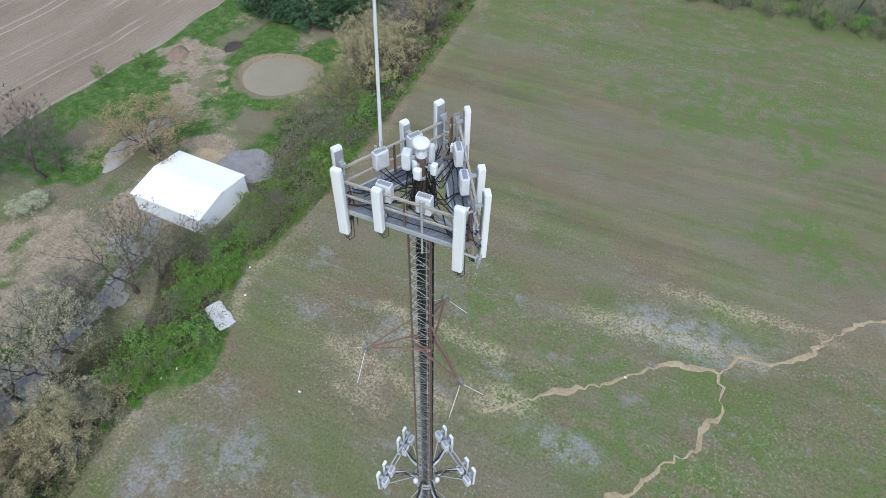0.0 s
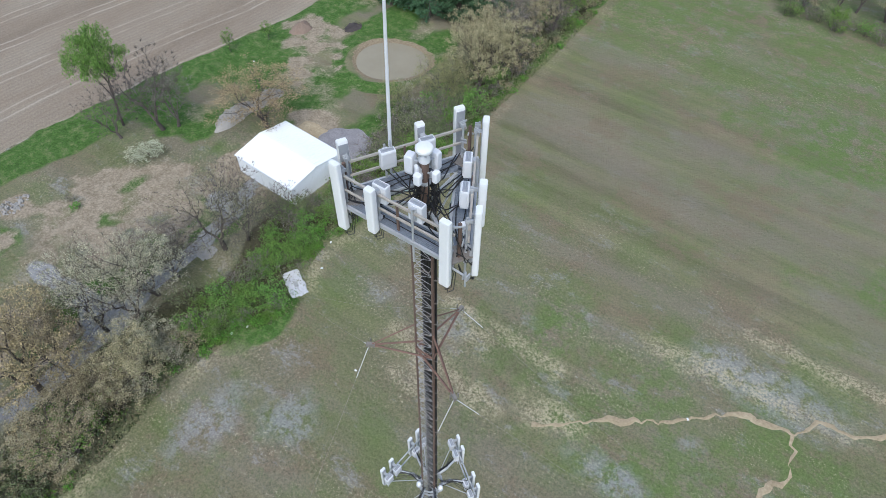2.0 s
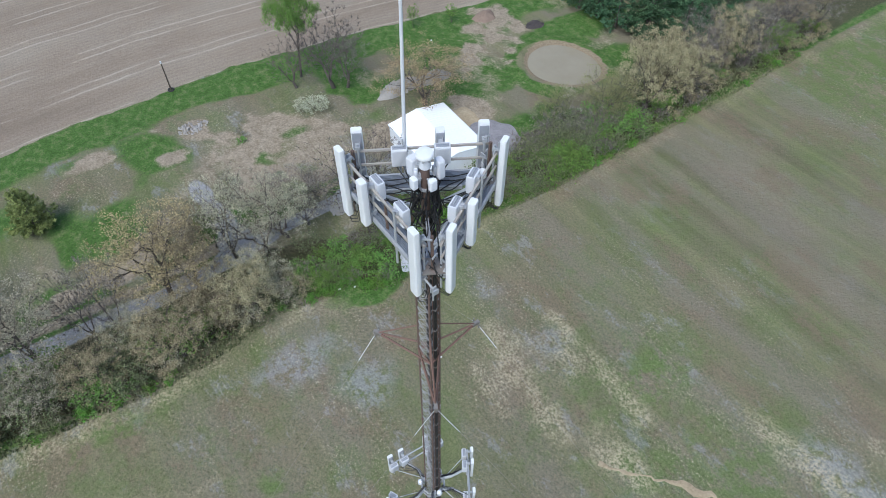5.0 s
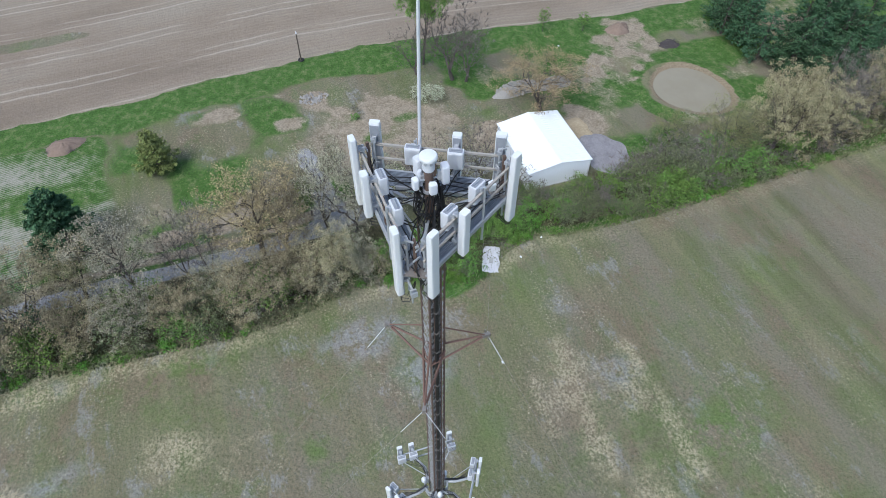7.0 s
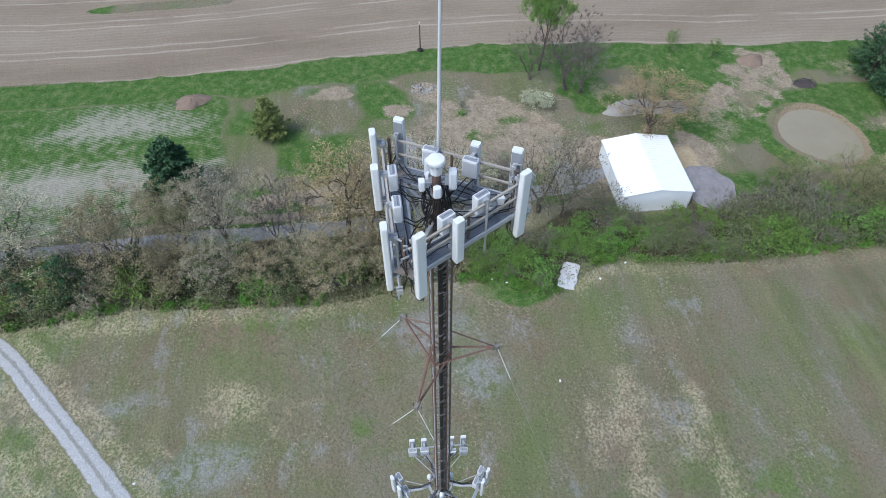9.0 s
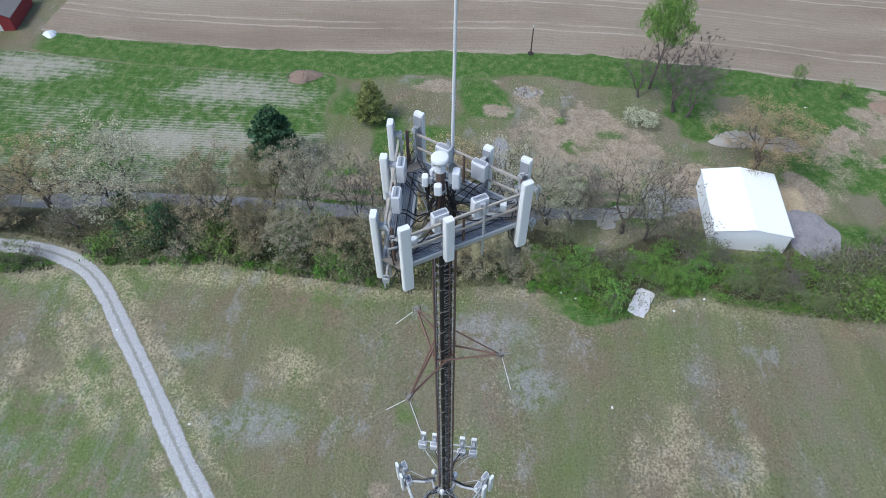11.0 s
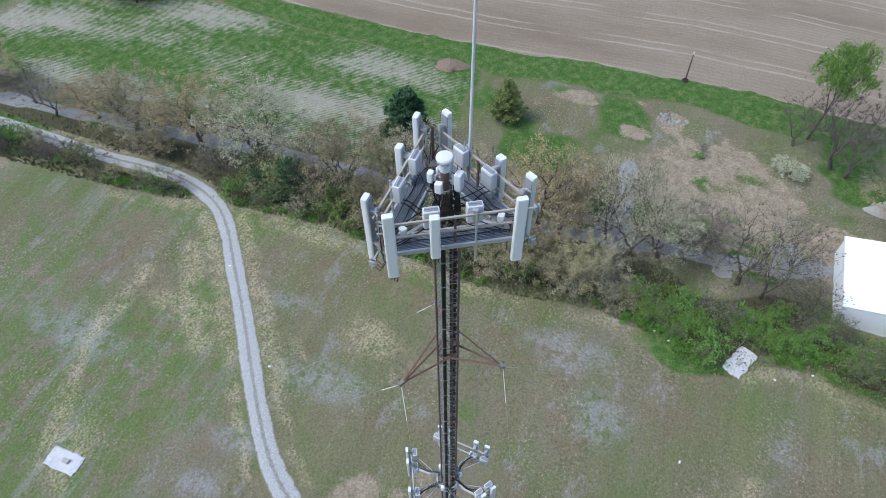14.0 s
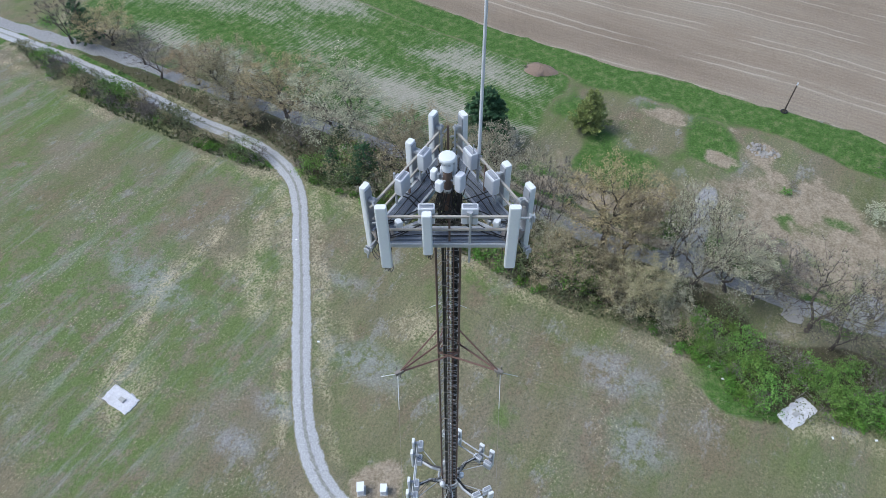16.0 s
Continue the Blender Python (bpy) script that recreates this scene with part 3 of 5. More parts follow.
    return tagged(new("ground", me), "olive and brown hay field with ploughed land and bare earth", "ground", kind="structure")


def ground_at(x, y):
    return float(height(np.array([float(x)]), np.array([float(y)]))[0])


def ribbon(name, line, half, mat, label, category, lift=0.05, cells=8, wobble=0.15, seed=0, stray=0.0):
    """A strip of loose surface along a line, with uneven edges and a low crown."""
    pts = []
    for k in range(len(line) - 1):
        p = [Vector((*line[min(max(k + d, 0), len(line) - 1)], 0)) for d in (-1, 0, 1, 2)]
        n = max(2, int((p[2] - p[1]).length / 0.7))
        for i in range(n):
            s = i / n
            pts.append(0.5 * ((2 * p[1]) + (p[2] - p[0]) * s + (2 * p[0] - 5 * p[1] + 4 * p[2] - p[3]) * s**2 + (3 * p[1] - p[0] - 3 * p[2] + p[3]) * s**3))
    pts.append(Vector((*line[-1], 0)))
    geo, across = Geo(), []
    rng = random.Random(seed)
    pts = [p + stray * Vector((noise.noise((p.x * 0.7, p.y * 0.7, seed)), noise.noise((p.x * 0.7, p.y * 0.7, seed + 9)), 0)) for p in pts]
    for i, p in enumerate(pts):
        d = (pts[min(i + 1, len(pts) - 1)] - pts[max(i - 1, 0)]).normalized()
        side = Vector((d.y, -d.x, 0))
        w = half * (1 + wobble * math.sin(i * 0.37 + seed) * math.sin(i * 0.113) + rng.uniform(-wobble, wobble) * 0.6)
        for j in range(cells + 1):
            u = 2 * j / cells - 1
            q = p + side * (u * w)
            geo.v.append(Vector((q.x, q.y, ground_at(q.x, q.y) + lift * (1.15 - abs(u) ** 3))))
            across.append(u)
    for i in range(len(pts) - 1):
        for j in range(cells):
            q = i * (cells + 1) + j
            geo.f.append((q, q + 1, q + cells + 2, q + cells + 1))
    me = geo.mesh(name, mat, True)
    a = me.attributes.new("across", "FLOAT", "POINT")
    a.data.foreach_set("value", across)
    return tagged(new(name, me), label, category, kind="structure")


build_ground()
ribbon("road", DRIVE, 1.55, ROAD, "pale gravel drive with two wheel tracks", "road", 0.06, 12, 0.06, 1)
ribbon("erosion_gully", GULLY, 0.27, WASH, "washed-out tan gully in the field", "gully", 0.04, 4, 0.8, 2, 0.9)
ribbon("erosion_gully", GULLY_ARM, 0.25, WASH, "washed-out tan gully arm in the field", "gully", 0.035, 4, 0.8, 3, 0.9)


def pond():
    geo = Geo()
    n = 64
    ring = []
    for i in range(n):
        a = 2 * math.pi * i / n
        k = 1.0 * (1 + 0.05 * math.sin(2 * a + 0.6) + 0.03 * math.sin(3 * a))
        ring.append((POND[0] + 7.75 * k * math.cos(a), POND[1] + 7.45 * k * math.sin(a)))
    geo.v = [Vector((x, y, -0.12)) for x, y in ring]
    geo.f = [tuple(range(n))]
    ob = part("water", geo, WATER)
    tagged(ob, "murky brown farm pond with a mud bank", "pond", kind="structure")


pond()


def blob_patch(name, x, y, rx, ry, mat, label, category, seed, lift=0.04, rise=0.0, n=36, rings=5, kind="structure", lumpy=0.0):
    """A loose spread or heap of material lying on the ground."""
    rng = random.Random(seed)
    ph = [rng.uniform(0, 6.3) for _ in range(4)]
    geo = Geo()
    for r in range(rings, -1, -1):
        for i in range(n):
            a = 2 * math.pi * i / n
            k = (1 + 0.12 * math.sin(2 * a + ph[0]) + 0.1 * math.sin(3 * a + ph[1]) + 0.05 * math.sin(7 * a + ph[2])) * r / rings
            px, py = x + rx * k * math.cos(a), y + ry * k * math.sin(a)
            z = ground_at(px, py) + (-0.05 if r == rings else lift) + rise * (1 - (r / rings) ** 2) + (rng.uniform(-lumpy, lumpy) if 0 < r < rings else 0)
            geo.v.append(Vector((px, py, z)))
    for r in range(rings):
        for i in range(n):
            q = r * n
            geo.f.append((q + i, q + (i + 1) % n, q + n + (i + 1) % n, q + n + i))
    ob = part(name, geo, mat, smooth=True)
    return tagged(ob, label, category, kind=kind)


blob_patch("gravel_spread", -62.6, 57.6, 5.6, 5.0, SLATE, "dark grey gravel spread beside the steel building", "gravel", 3, 0.06, 0.12)
blob_patch("earth_spread", -70.2, 56.2, 3.6, 3.2, WASH, "bare tan earth beside the steel building", "earth", 4, 0.045, 0.05)


# ---- guyed tower ----
R_LEG, TOP = 0.41, 68.2
LEGS = (-30, 90, 210)
FACES = (-90, 30, 150)


def section_parts(h, pitch):
    """Places of the diagonals and struts of one lattice section, face by face."""
    steps = int(round(h / pitch))
    for k in range(3):
        a, b = polar(LEGS[k], R_LEG), polar(LEGS[(k + 1) % 3], R_LEG)
        for i in range(steps):
            z0, z1 = h * i / steps, h * (i + 1) / steps
            p, q = (a, b) if i % 2 else (b, a)
            yield "diagonal", k, i % 2, z0, [p, q + Vector((0, 0, z1 - z0))], 0.011
            yield "strut", k, 0, z0, [a, b], 0.009


def build_tower():
    ob = thing("guyed_tower", "tall brown triangular lattice guyed tower with grey bracing", "tower")
    n = 11
    h = TOP / n
    joined = Geo()
    for name, k, odd, z, (p, q), r in section_parts(h, 0.3875):
        joined.tube([p + Vector((0, 0, z)), q + Vector((0, 0, z))], r, 4)
    joined = joined.mesh("bracing", LATTICE_STEEL)
    ring = [polar(a, R_LEG - 0.045, 0.07) for a in LEGS]
    cap_ring = Geo().tube([ring[0], ring[1], ring[2], ring[0].lerp(ring[2], 0.03)], 0.012, 4).mesh("section_ring", DULL)
    bars = {}
    leg = Geo().tube([(0, 0, 0), (0, 0, h - 0.004)], 0.038, 8).tube([(0, 0, 0.0), (0, 0, 0.05)], 0.065, 8).mesh("leg", LEG, False)
    for i in range(n):
        upper = i >= n - 3
        s = part("tower_section", cap_ring if upper else joined, None, ob)
        s.location.z = i * h
        if upper:
            for name, k, odd, z, line, r in section_parts(h, 0.3875):
                if (name, k, odd) not in bars:
                    bars[name, k, odd] = Geo().tube(line, r, 4).mesh(name, LATTICE_STEEL)
                part(name, bars[name, k, odd], None, s).location.z = z
        else:
            tagged(s, kind="stuff")
        for a in LEGS:
            o = part("leg", leg, None, s, "brown weathered leg tube")
            o.location = polar(a, R_LEG)
    base = part("base_plate", Geo().box((0, 0, 0.06), (1.6, 1.6, 0.3)), CONCRETE, ob, "concrete footing")
    cap = Geo()
    for a in LEGS:
        cap.tube([polar(a, R_LEG, TOP - 0.02), polar(a + 120, R_LEG, TOP - 0.02)], 0.03, 6)
        cap.tube([polar(a, R_LEG, TOP - 0.02), (0, 0, TOP + 0.02)], 0.03, 6)
    part("top_frame", cap, DULL, ob)
    return ob


build_tower()


def ladder():
    ob = thing("climbing_ladder", "brown steel climbing ladder up the tower face", "ladder")
    n, t = polar(30, 1), polar(120, 1)
    base = n * (0.5 * R_LEG + 0.03)
    for s in (-0.16, 0.16):
        part("rail", Geo().box(base + t * s + Vector((0, 0, 34)), (0.03, 0.035, 68), Matrix.Rotation(radians(30), 3, "Z")), RUST, ob)
    rung = Geo().tube([t * -0.16, t * 0.16], 0.012, 5).mesh("rung", DULL)
    for i in range(80):
        o = part("rung", rung, None, ob)
        o.location = base + Vector((0, 0, 40 + 0.35 * i))


ladder()


def cable_runs():
    n, t = polar(30, 1), polar(120, 1)
    sets = [("black coaxial cables strapped to the tower face", n * (0.5 * R_LEG + 0.05) + t * (-0.12), t, n, 3, 2),
            ("black coaxial cables strapped inside the tower leg", Vector((-0.13, 0.1, 0)), polar(14, 1), polar(104, 1), 6, 5)]
    for label, at, u, w, cols, rows in sets:
        ob = thing("cable_run", label, "cables", group="cable runs on the tower")
        for i in range(cols):
            for j in range(rows):
                p = at + u * (0.045 * (i - (cols - 1) / 2)) + w * (0.045 * j)
                part("cable", Geo().tube([p + Vector((0, 0, 0.3)), p + Vector((0.01 * math.sin(i), 0, 34)), p + Vector((0, 0, 67.9))], 0.02, 5), CABLE, ob)
        tie = Geo().box((0, 0, 0), (0.045 * cols + 0.03, 0.045 * rows + 0.03, 0.02), Matrix.Rotation(math.atan2(u.y, u.x), 3, "Z")).mesh("hanger", DULL)
        for k in range(24):
            o = part("hanger", tie, None, ob)
            o.location = at + w * (0.045 * (rows - 1) / 2) + Vector((0, 0, 40 + 1.16 * k))


cable_runs()


def torque_arm():
    ob = thing("guy_torque_arm", "rusty red angle-iron torque arm on the tower", "torque arm")
    z = 61.4
    for a in LEGS:
        tip = polar(a + 1, 2.0, z)
        for b in (a + 120, a - 120):
            part("arm", Geo().tube([tip, polar(b, R_LEG + 0.02, z)], 0.042, 4), RUST, ob)
        part("strut", Geo().tube([tip, polar(a, R_LEG, z + 1.45)], 0.034, 4), RUST, ob)
        geo = Geo().box(tip, (0.3, 0.12, 0.16), Matrix.Rotation(radians(a), 3, "Z"))
        geo.tube([polar(a - 3, 2.02, z - 0.12), polar(a - 3, 2.02, z + 0.2)], 0.025, 6).tube([polar(a + 5, 2.04, z - 0.12), polar(a + 5, 2.04, z + 0.14)], 0.025, 6)
        part("guy_plate", geo, DULL, ob)
    part("collar", Geo().tube([polar(-30, R_LEG + 0.03, z), polar(90, R_LEG + 0.03, z)], 0.035, 4).tube([polar(90, R_LEG + 0.03, z), polar(210, R_LEG + 0.03, z)], 0.035, 4).tube([polar(210, R_LEG + 0.03, z), polar(-30, R_LEG + 0.03, z)], 0.035, 4), RUST, ob)


torque_arm()
ANCHORS = {150: (-46.0, 26.9), 270: (-1.6, -53.2), 30: (47.0, 27.3)}


def guys():
    for a in LEGS:
        for b in (a + 60, a - 60):
            x, y = ANCHORS[b % 360]
            p, q = polar(a + 1, 2.06, 61.36), Vector((x, y, 0.55))
            ob = thing("guy_wire", "steel guy wire with a bright grip at the arm", "guy wire", group="tower guy wires")
            sag = [p.lerp(q, s / 10) - Vector((0, 0, 1.6 * 4 * s / 10 * (1 - s / 10))) for s in range(11)]
            part("wire", Geo().tube(sag, 0.005, 4), DULL, ob)
            d = (sag[1] - p).normalized()
            part("grip", Geo().tube([p, p + d * 1.35], 0.011, 6), SHELL, ob, "pale wound guy grip")


guys()

# ---- antenna platform ----
DECK, D_IN, D_OUT = 68.6, 0.74, 1.26


def face_at(deg, along, out, z):
    """A place on the platform's face that looks towards deg."""
    return polar(deg, out, z) + polar(deg + 90, along)


def platform():
    ob = thing("antenna_platform", "galvanised triangular antenna platform with grating and handrails", "platform")
    for f in FACES:
        turn = Matrix.Rotation(radians(f + 90), 3, "Z")
        deck = part("deck", Geo(), GRATE, ob, "dark steel bar grating")
        geo = Geo()
        for i in range(12):
            o = D_IN + (D_OUT - D_IN) * i / 11
            half = 1.02 * o + 0.25
            geo.box(face_at(f, 0, o, DECK), (2 * half, 0.02, 0.035), turn)
        for i in range(34):
            s = -1.6 + 3.2 * i / 33
            geo.box(face_at(f, s, (D_IN + D_OUT) / 2, DECK - 0.008), (0.014, D_OUT - D_IN, 0.02), turn)
        geo.box(face_at(f, 0, (D_IN + D_OUT) / 2, DECK - 0.03), (3.1, D_OUT - D_IN - 0.02, 0.012), turn)
        deck.data = geo.mesh("deck", GRATE)
        for o, half in ((D_OUT + 0.03, 1.72), (D_IN - 0.03, 1.02)):
            part("deck_beam", Geo().box(face_at(f, 0, o, DECK - 0.04), (2 * half, 0.06, 0.12), turn), ZINC, ob)
        part("top_rail", Geo().box(face_at(f, 0, 1.22, 69.56), (3.5, 0.055, 0.06), turn), RAIL, ob)
        part("middle_rail", Geo().box(face_at(f, 0, 1.22, 69.09), (3.4, 0.05, 0.055), turn), RAIL, ob)
        part("rail_post", Geo().box(face_at(f, 0.05, 1.19, 69.08), (0.055, 0.05, 1.0), turn), LEG, ob, "brown weathered rail post")
        part("pipe_mount", Geo().tube([face_at(f, 0.57, 1.27, 67.85), face_at(f, 0.57, 1.27, 69.75)], 0.032, 8), ZINC, ob)
        stub = 1 if f != 150 else -1
        part("stub_pipe", Geo().tube([face_at(f, stub * 1.4, 1.2, 69.5 if f == 30 else 68.32), face_at(f, stub * 2.15, 1.2, 69.5 if f == 30 else 68.28)], 0.03, 8), ZINC, ob)
        geo = Geo()
        for k in (-1, 1):
            geo.box(face_at(f, stub * 2.1 + 0.05 * k, 1.2, 69.5 if f == 30 else 68.28), (0.04, 0.16, 0.16), turn)
        geo.tube([face_at(f, stub * 2.1, 1.24, (69.5 if f == 30 else 68.28) - 0.35), face_at(f, stub * 2.1, 1.24, (69.5 if f == 30 else 68.28) + 0.15)], 0.025, 6)
        part("clamp", geo, ZINC, ob)
    for a in LEGS:
        turn = Matrix.Rotation(radians(a), 3, "Z")
        part("standoff_arm", Geo().box(polar(a, 1.15, DECK - 0.12), (1.7, 0.09, 0.12), turn), ZINC, ob)
        part("corner_post", Geo().box(polar(a, 2.02, 69.1), (0.07, 0.07, 1.35), turn), LEG, ob, "brown weathered corner post")
        part("corner_plate", Geo().box(polar(a, 1.92, DECK - 0.01), (0.5, 0.62, 0.04), turn), DULL, ob)
        rng = random.Random(a)
        for k in range(9):
            geo = Geo()
            p = polar(a + rng.uniform(-7, 7), 2.0 + rng.uniform(-0.12, 0.12), 68.6 + 1.15 * k / 8)
            geo.box(p, (rng.uniform(0.08, 0.22), 0.03, 0.05), Matrix.Rotation(rng.uniform(0, 3), 3, "Z"))
            part("corner_clamp", geo, ZINC, ob)
        part("knee_brace", Geo().tube([polar(a, R_LEG + 0.02, 67.5), polar(a, 1.6, DECK - 0.15)], 0.035, 6), ZINC, ob)
        for s in (-1, 1):
            part("grating_brace", Geo().box(polar(a + s * 32, 0.84, DECK - 0.1), (1.0, 0.16, 0.05), Matrix.Rotation(radians(a - s * 26), 3, "Z")), BRACE, ob, "greenish steel brace")
    return ob


platform()


def panel_antenna(h, w, d, m, label, group, tail=True):
    """Looks along -y from its base; the pipe stands behind it."""
    ob = thing("panel_antenna", label, "antenna", m, group)
    rings = [rounded(w * 0.9, d * 0.85, 0.03, 0.0), rounded(w, d, 0.04, 0.03), rounded(w, d, 0.04, h - 0.035), rounded(w * 0.93, d * 0.9, 0.035, h)]
    part("radome", Geo().rings(rings), WHITE, ob, "white radome")
    part("back_plate", Geo().box((0, d / 2 + 0.008, h / 2 - 0.02), (w * 0.84, 0.022, h * 0.95)), BACK, ob, "grey metal back")
    part("pipe", Geo().tube([(0, d / 2 + 0.17, -0.05), (0, d / 2 + 0.17, h - 0.3)], 0.032, 8), ZINC, ob)
    for z in (0.2 * h, 0.82 * h):
        geo = Geo().box((0, d / 2 + 0.07, z), (0.11, 0.12, 0.04)).box((0, d / 2 + 0.17, z), (0.13, 0.09, 0.09))
        geo.box((-0.05, d / 2 + 0.11, z + 0.05), (0.015, 0.2, 0.03)).box((0.05, d / 2 + 0.11, z - 0.05), (0.015, 0.2, 0.03))
        part("bracket", geo, ZINC, ob)
    geo = Geo()
    for i in range(4):
        x = w * (i - 1.5) * 0.2
        geo.tube([(x, 0, 0.01), (x, 0, -0.07)], 0.018, 6)
    part("connectors", geo, DULL, ob)
    if tail:
        rng = random.Random(int(h * 1000 + w * 10))
        for i in range(3):
            x = w * (i - 1) * 0.25
            part("jumper", Geo().tube([(x, 0, -0.05), (x, 0.03, -0.2 - 0.06 * i), (x + 0.06, 0.2, -0.26 - 0.05 * i), (x, 0.34, -0.1), (0.02 * i, 0.42, 0.22)], 0.012, 5), CABLE, ob)
    return ob


def stand(deg, along, out, z):
    """A pose on a face, turned so that local -y looks outward."""
    p = face_at(deg, along, out, z)
    return Matrix.Translation(p) @ Matrix.Rotation(radians(deg + 90), 4, "Z")


tall = panel_antenna(2.27, 0.29, 0.17, stand(-90, -1.64, 1.42, 67.86), "tall white panel antenna at a platform corner", "corner panel antennas")
for f, s in ((-90, 1.63), (30, -1.6), (30, 1.63), (150, -1.62), (150, 1.62)):
    copy_thing(tall, stand(f, s, 1.42, 67.86))
short = panel_antenna(1.46, 0.25, 0.2, stand(-90, -0.53, 1.47, 68.47), "short white panel antenna on the platform rail", "rail panel antennas")
for f in (30, 150):
    copy_thing(short, stand(f, -0.5, 1.47, 68.47))


def radio_unit(m):
    ob = thing("radio_unit", "pale grey finned radio unit on the platform rail", "radio unit", m, "radio units on the rail")
    part("case", Geo().rings([rounded(0.40, 0.20, 0.03, 0), rounded(0.42, 0.22, 0.03, 0.02), rounded(0.42, 0.22, 0.03, 0.53), rounded(0.40, 0.20, 0.03, 0.55)]), SHELL, ob)
    fin = Geo().box((0, 0.117, 0.28), (0.016, 0.018, 0.46)).mesh("cooling_fin", SHELL)
    for i in range(13):
        part("cooling_fin", fin, None, ob).location.x = -0.168 + 0.028 * i
    part("handle", Geo().tube([(-0.14, 0, 0.54), (-0.14, 0, 0.6), (0.14, 0, 0.6), (0.14, 0, 0.54)], 0.013, 5), ZINC, ob)
    part("top_cover", Geo().box((0, 0.0, 0.556), (0.34, 0.13, 0.018)), BACK, ob, "grey top grille")
    part("mount", Geo().box((0, -0.14, 0.3), (0.14, 0.09, 0.4)), ZINC, ob)
    geo = Geo()
    for i in range(5):
        geo.tube([(-0.12 + 0.06 * i, 0, 0.01), (-0.12 + 0.06 * i, 0, -0.08)], 0.016, 6)
    part("connectors", geo, CABLE, ob)
    return ob


unit = radio_unit(stand(-90, -0.54, 1.04, 69.2))
for f, s in ((-90, 0.55), (30, -0.52), (30, 0.56), (150, -0.52), (150, 0.58)):
    copy_thing(unit, stand(f, s, 1.04, 69.2))


def top_mast():
    ob = thing("top_mast", "brown steel mast pipe with a white domed canister on top", "mast")
    part("pipe", Geo().tube([(0, 0, TOP), (0, 0, 70.0)], 0.115, 14), LEG, ob)
    part("collar", Geo().rings([disc(0.16, 69.3), disc(0.16, 69.38)]), ZINC, ob)
    part("canister", Geo().rings([disc(0.13, 70.0, 20), disc(0.15, 70.03, 20), disc(0.15, 70.36, 20)]), SHELL, ob, "pale grey canister")
    part("lid", Geo().rings([disc(0.215, 70.36, 20), disc(0.225, 70.38, 20), disc(0.225, 70.44, 20), disc(0.2, 70.48, 20), disc(0.1, 70.495, 20)]), WHITE, ob, "white round lid")
    for i in range(8):
        part("latch", Geo().box(polar(45 * i, 0.18, 70.32), (0.06, 0.05, 0.07), Matrix.Rotation(radians(45 * i), 3, "Z")), ZINC, ob)
    geo = Geo()
    for a in (-90, -5, 85, 195):
        geo.tube([(0, 0, 69.7), polar(a, 0.32, 69.7)], 0.025, 6)
    part("arms", geo, ZINC, ob)


top_mast()


def head_unit(name, x, y, z, w, d, h, turn, label):
    ob = thing(name, label, "radio unit", pose(x, y, z, 0, 0, turn), "radio heads round the mast")
    part("case", Geo().rings([rounded(w * 0.75, d * 0.75, 0.03, 0), rounded(w, d, 0.04, 0.12 * h), rounded(w, d, 0.04, 0.93 * h), rounded(w * 0.85, d * 0.85, 0.04, h)]), WHITE if h < 0.4 else SHELL, ob)
    part("bracket", Geo().box((0, d / 2 + 0.04, h * 0.5), (0.09, 0.1, h * 0.5)), ZINC, ob)
    geo = Geo()
    for i in range(3):
        geo.tube([(-0.05 + 0.05 * i, 0, 0.01), (-0.05 + 0.05 * i, 0, -0.12), (-0.05 + 0.05 * i, 0.1, -0.3)], 0.014, 5)
    part("tails", geo, CABLE, ob)


head_unit("mast_radio", 0.06, -0.37, 69.55, 0.2, 0.16, 0.33, 0, "small white radio head on the mast")
head_unit("mast_radio", 0.37, -0.03, 69.55, 0.2, 0.16, 0.33, 88, "small white radio head on the mast")
head_unit("mast_radio", 0.05, 0.40, 69.5, 0.26, 0.2, 0.58, 175, "tall pale radio head on the mast")
head_unit("mast_radio", -0.36, -0.1, 69.55, 0.28, 0.24, 0.58, -80, "boxy pale grey radio head on the mast")
head_unit("mast_radio", -0.1, -0.2, 69.5, 0.16, 0.1, 0.45, -30, "slim pale radio head on the mast")


def corner_box(a, s):
    ob = thing("junction_box", "small white junction box at a platform corner", "junction box", Matrix.Translation(polar(a + s, 1.62, 69.0)) @ Matrix.Rotation(radians(a), 4, "Z"), "corner junction boxes")
    part("case", Geo().rings([rounded(0.16, 0.18, 0.03, 0), rounded(0.17, 0.19, 0.03, 0.2), rounded(0.15, 0.17, 0.03, 0.22)]), WHITE, ob)
    part("strap", Geo().box((0.1, 0, 0.1), (0.08, 0.05, 0.04)), ZINC, ob)


corner_box(90, -9)
corner_box(-30, 10)


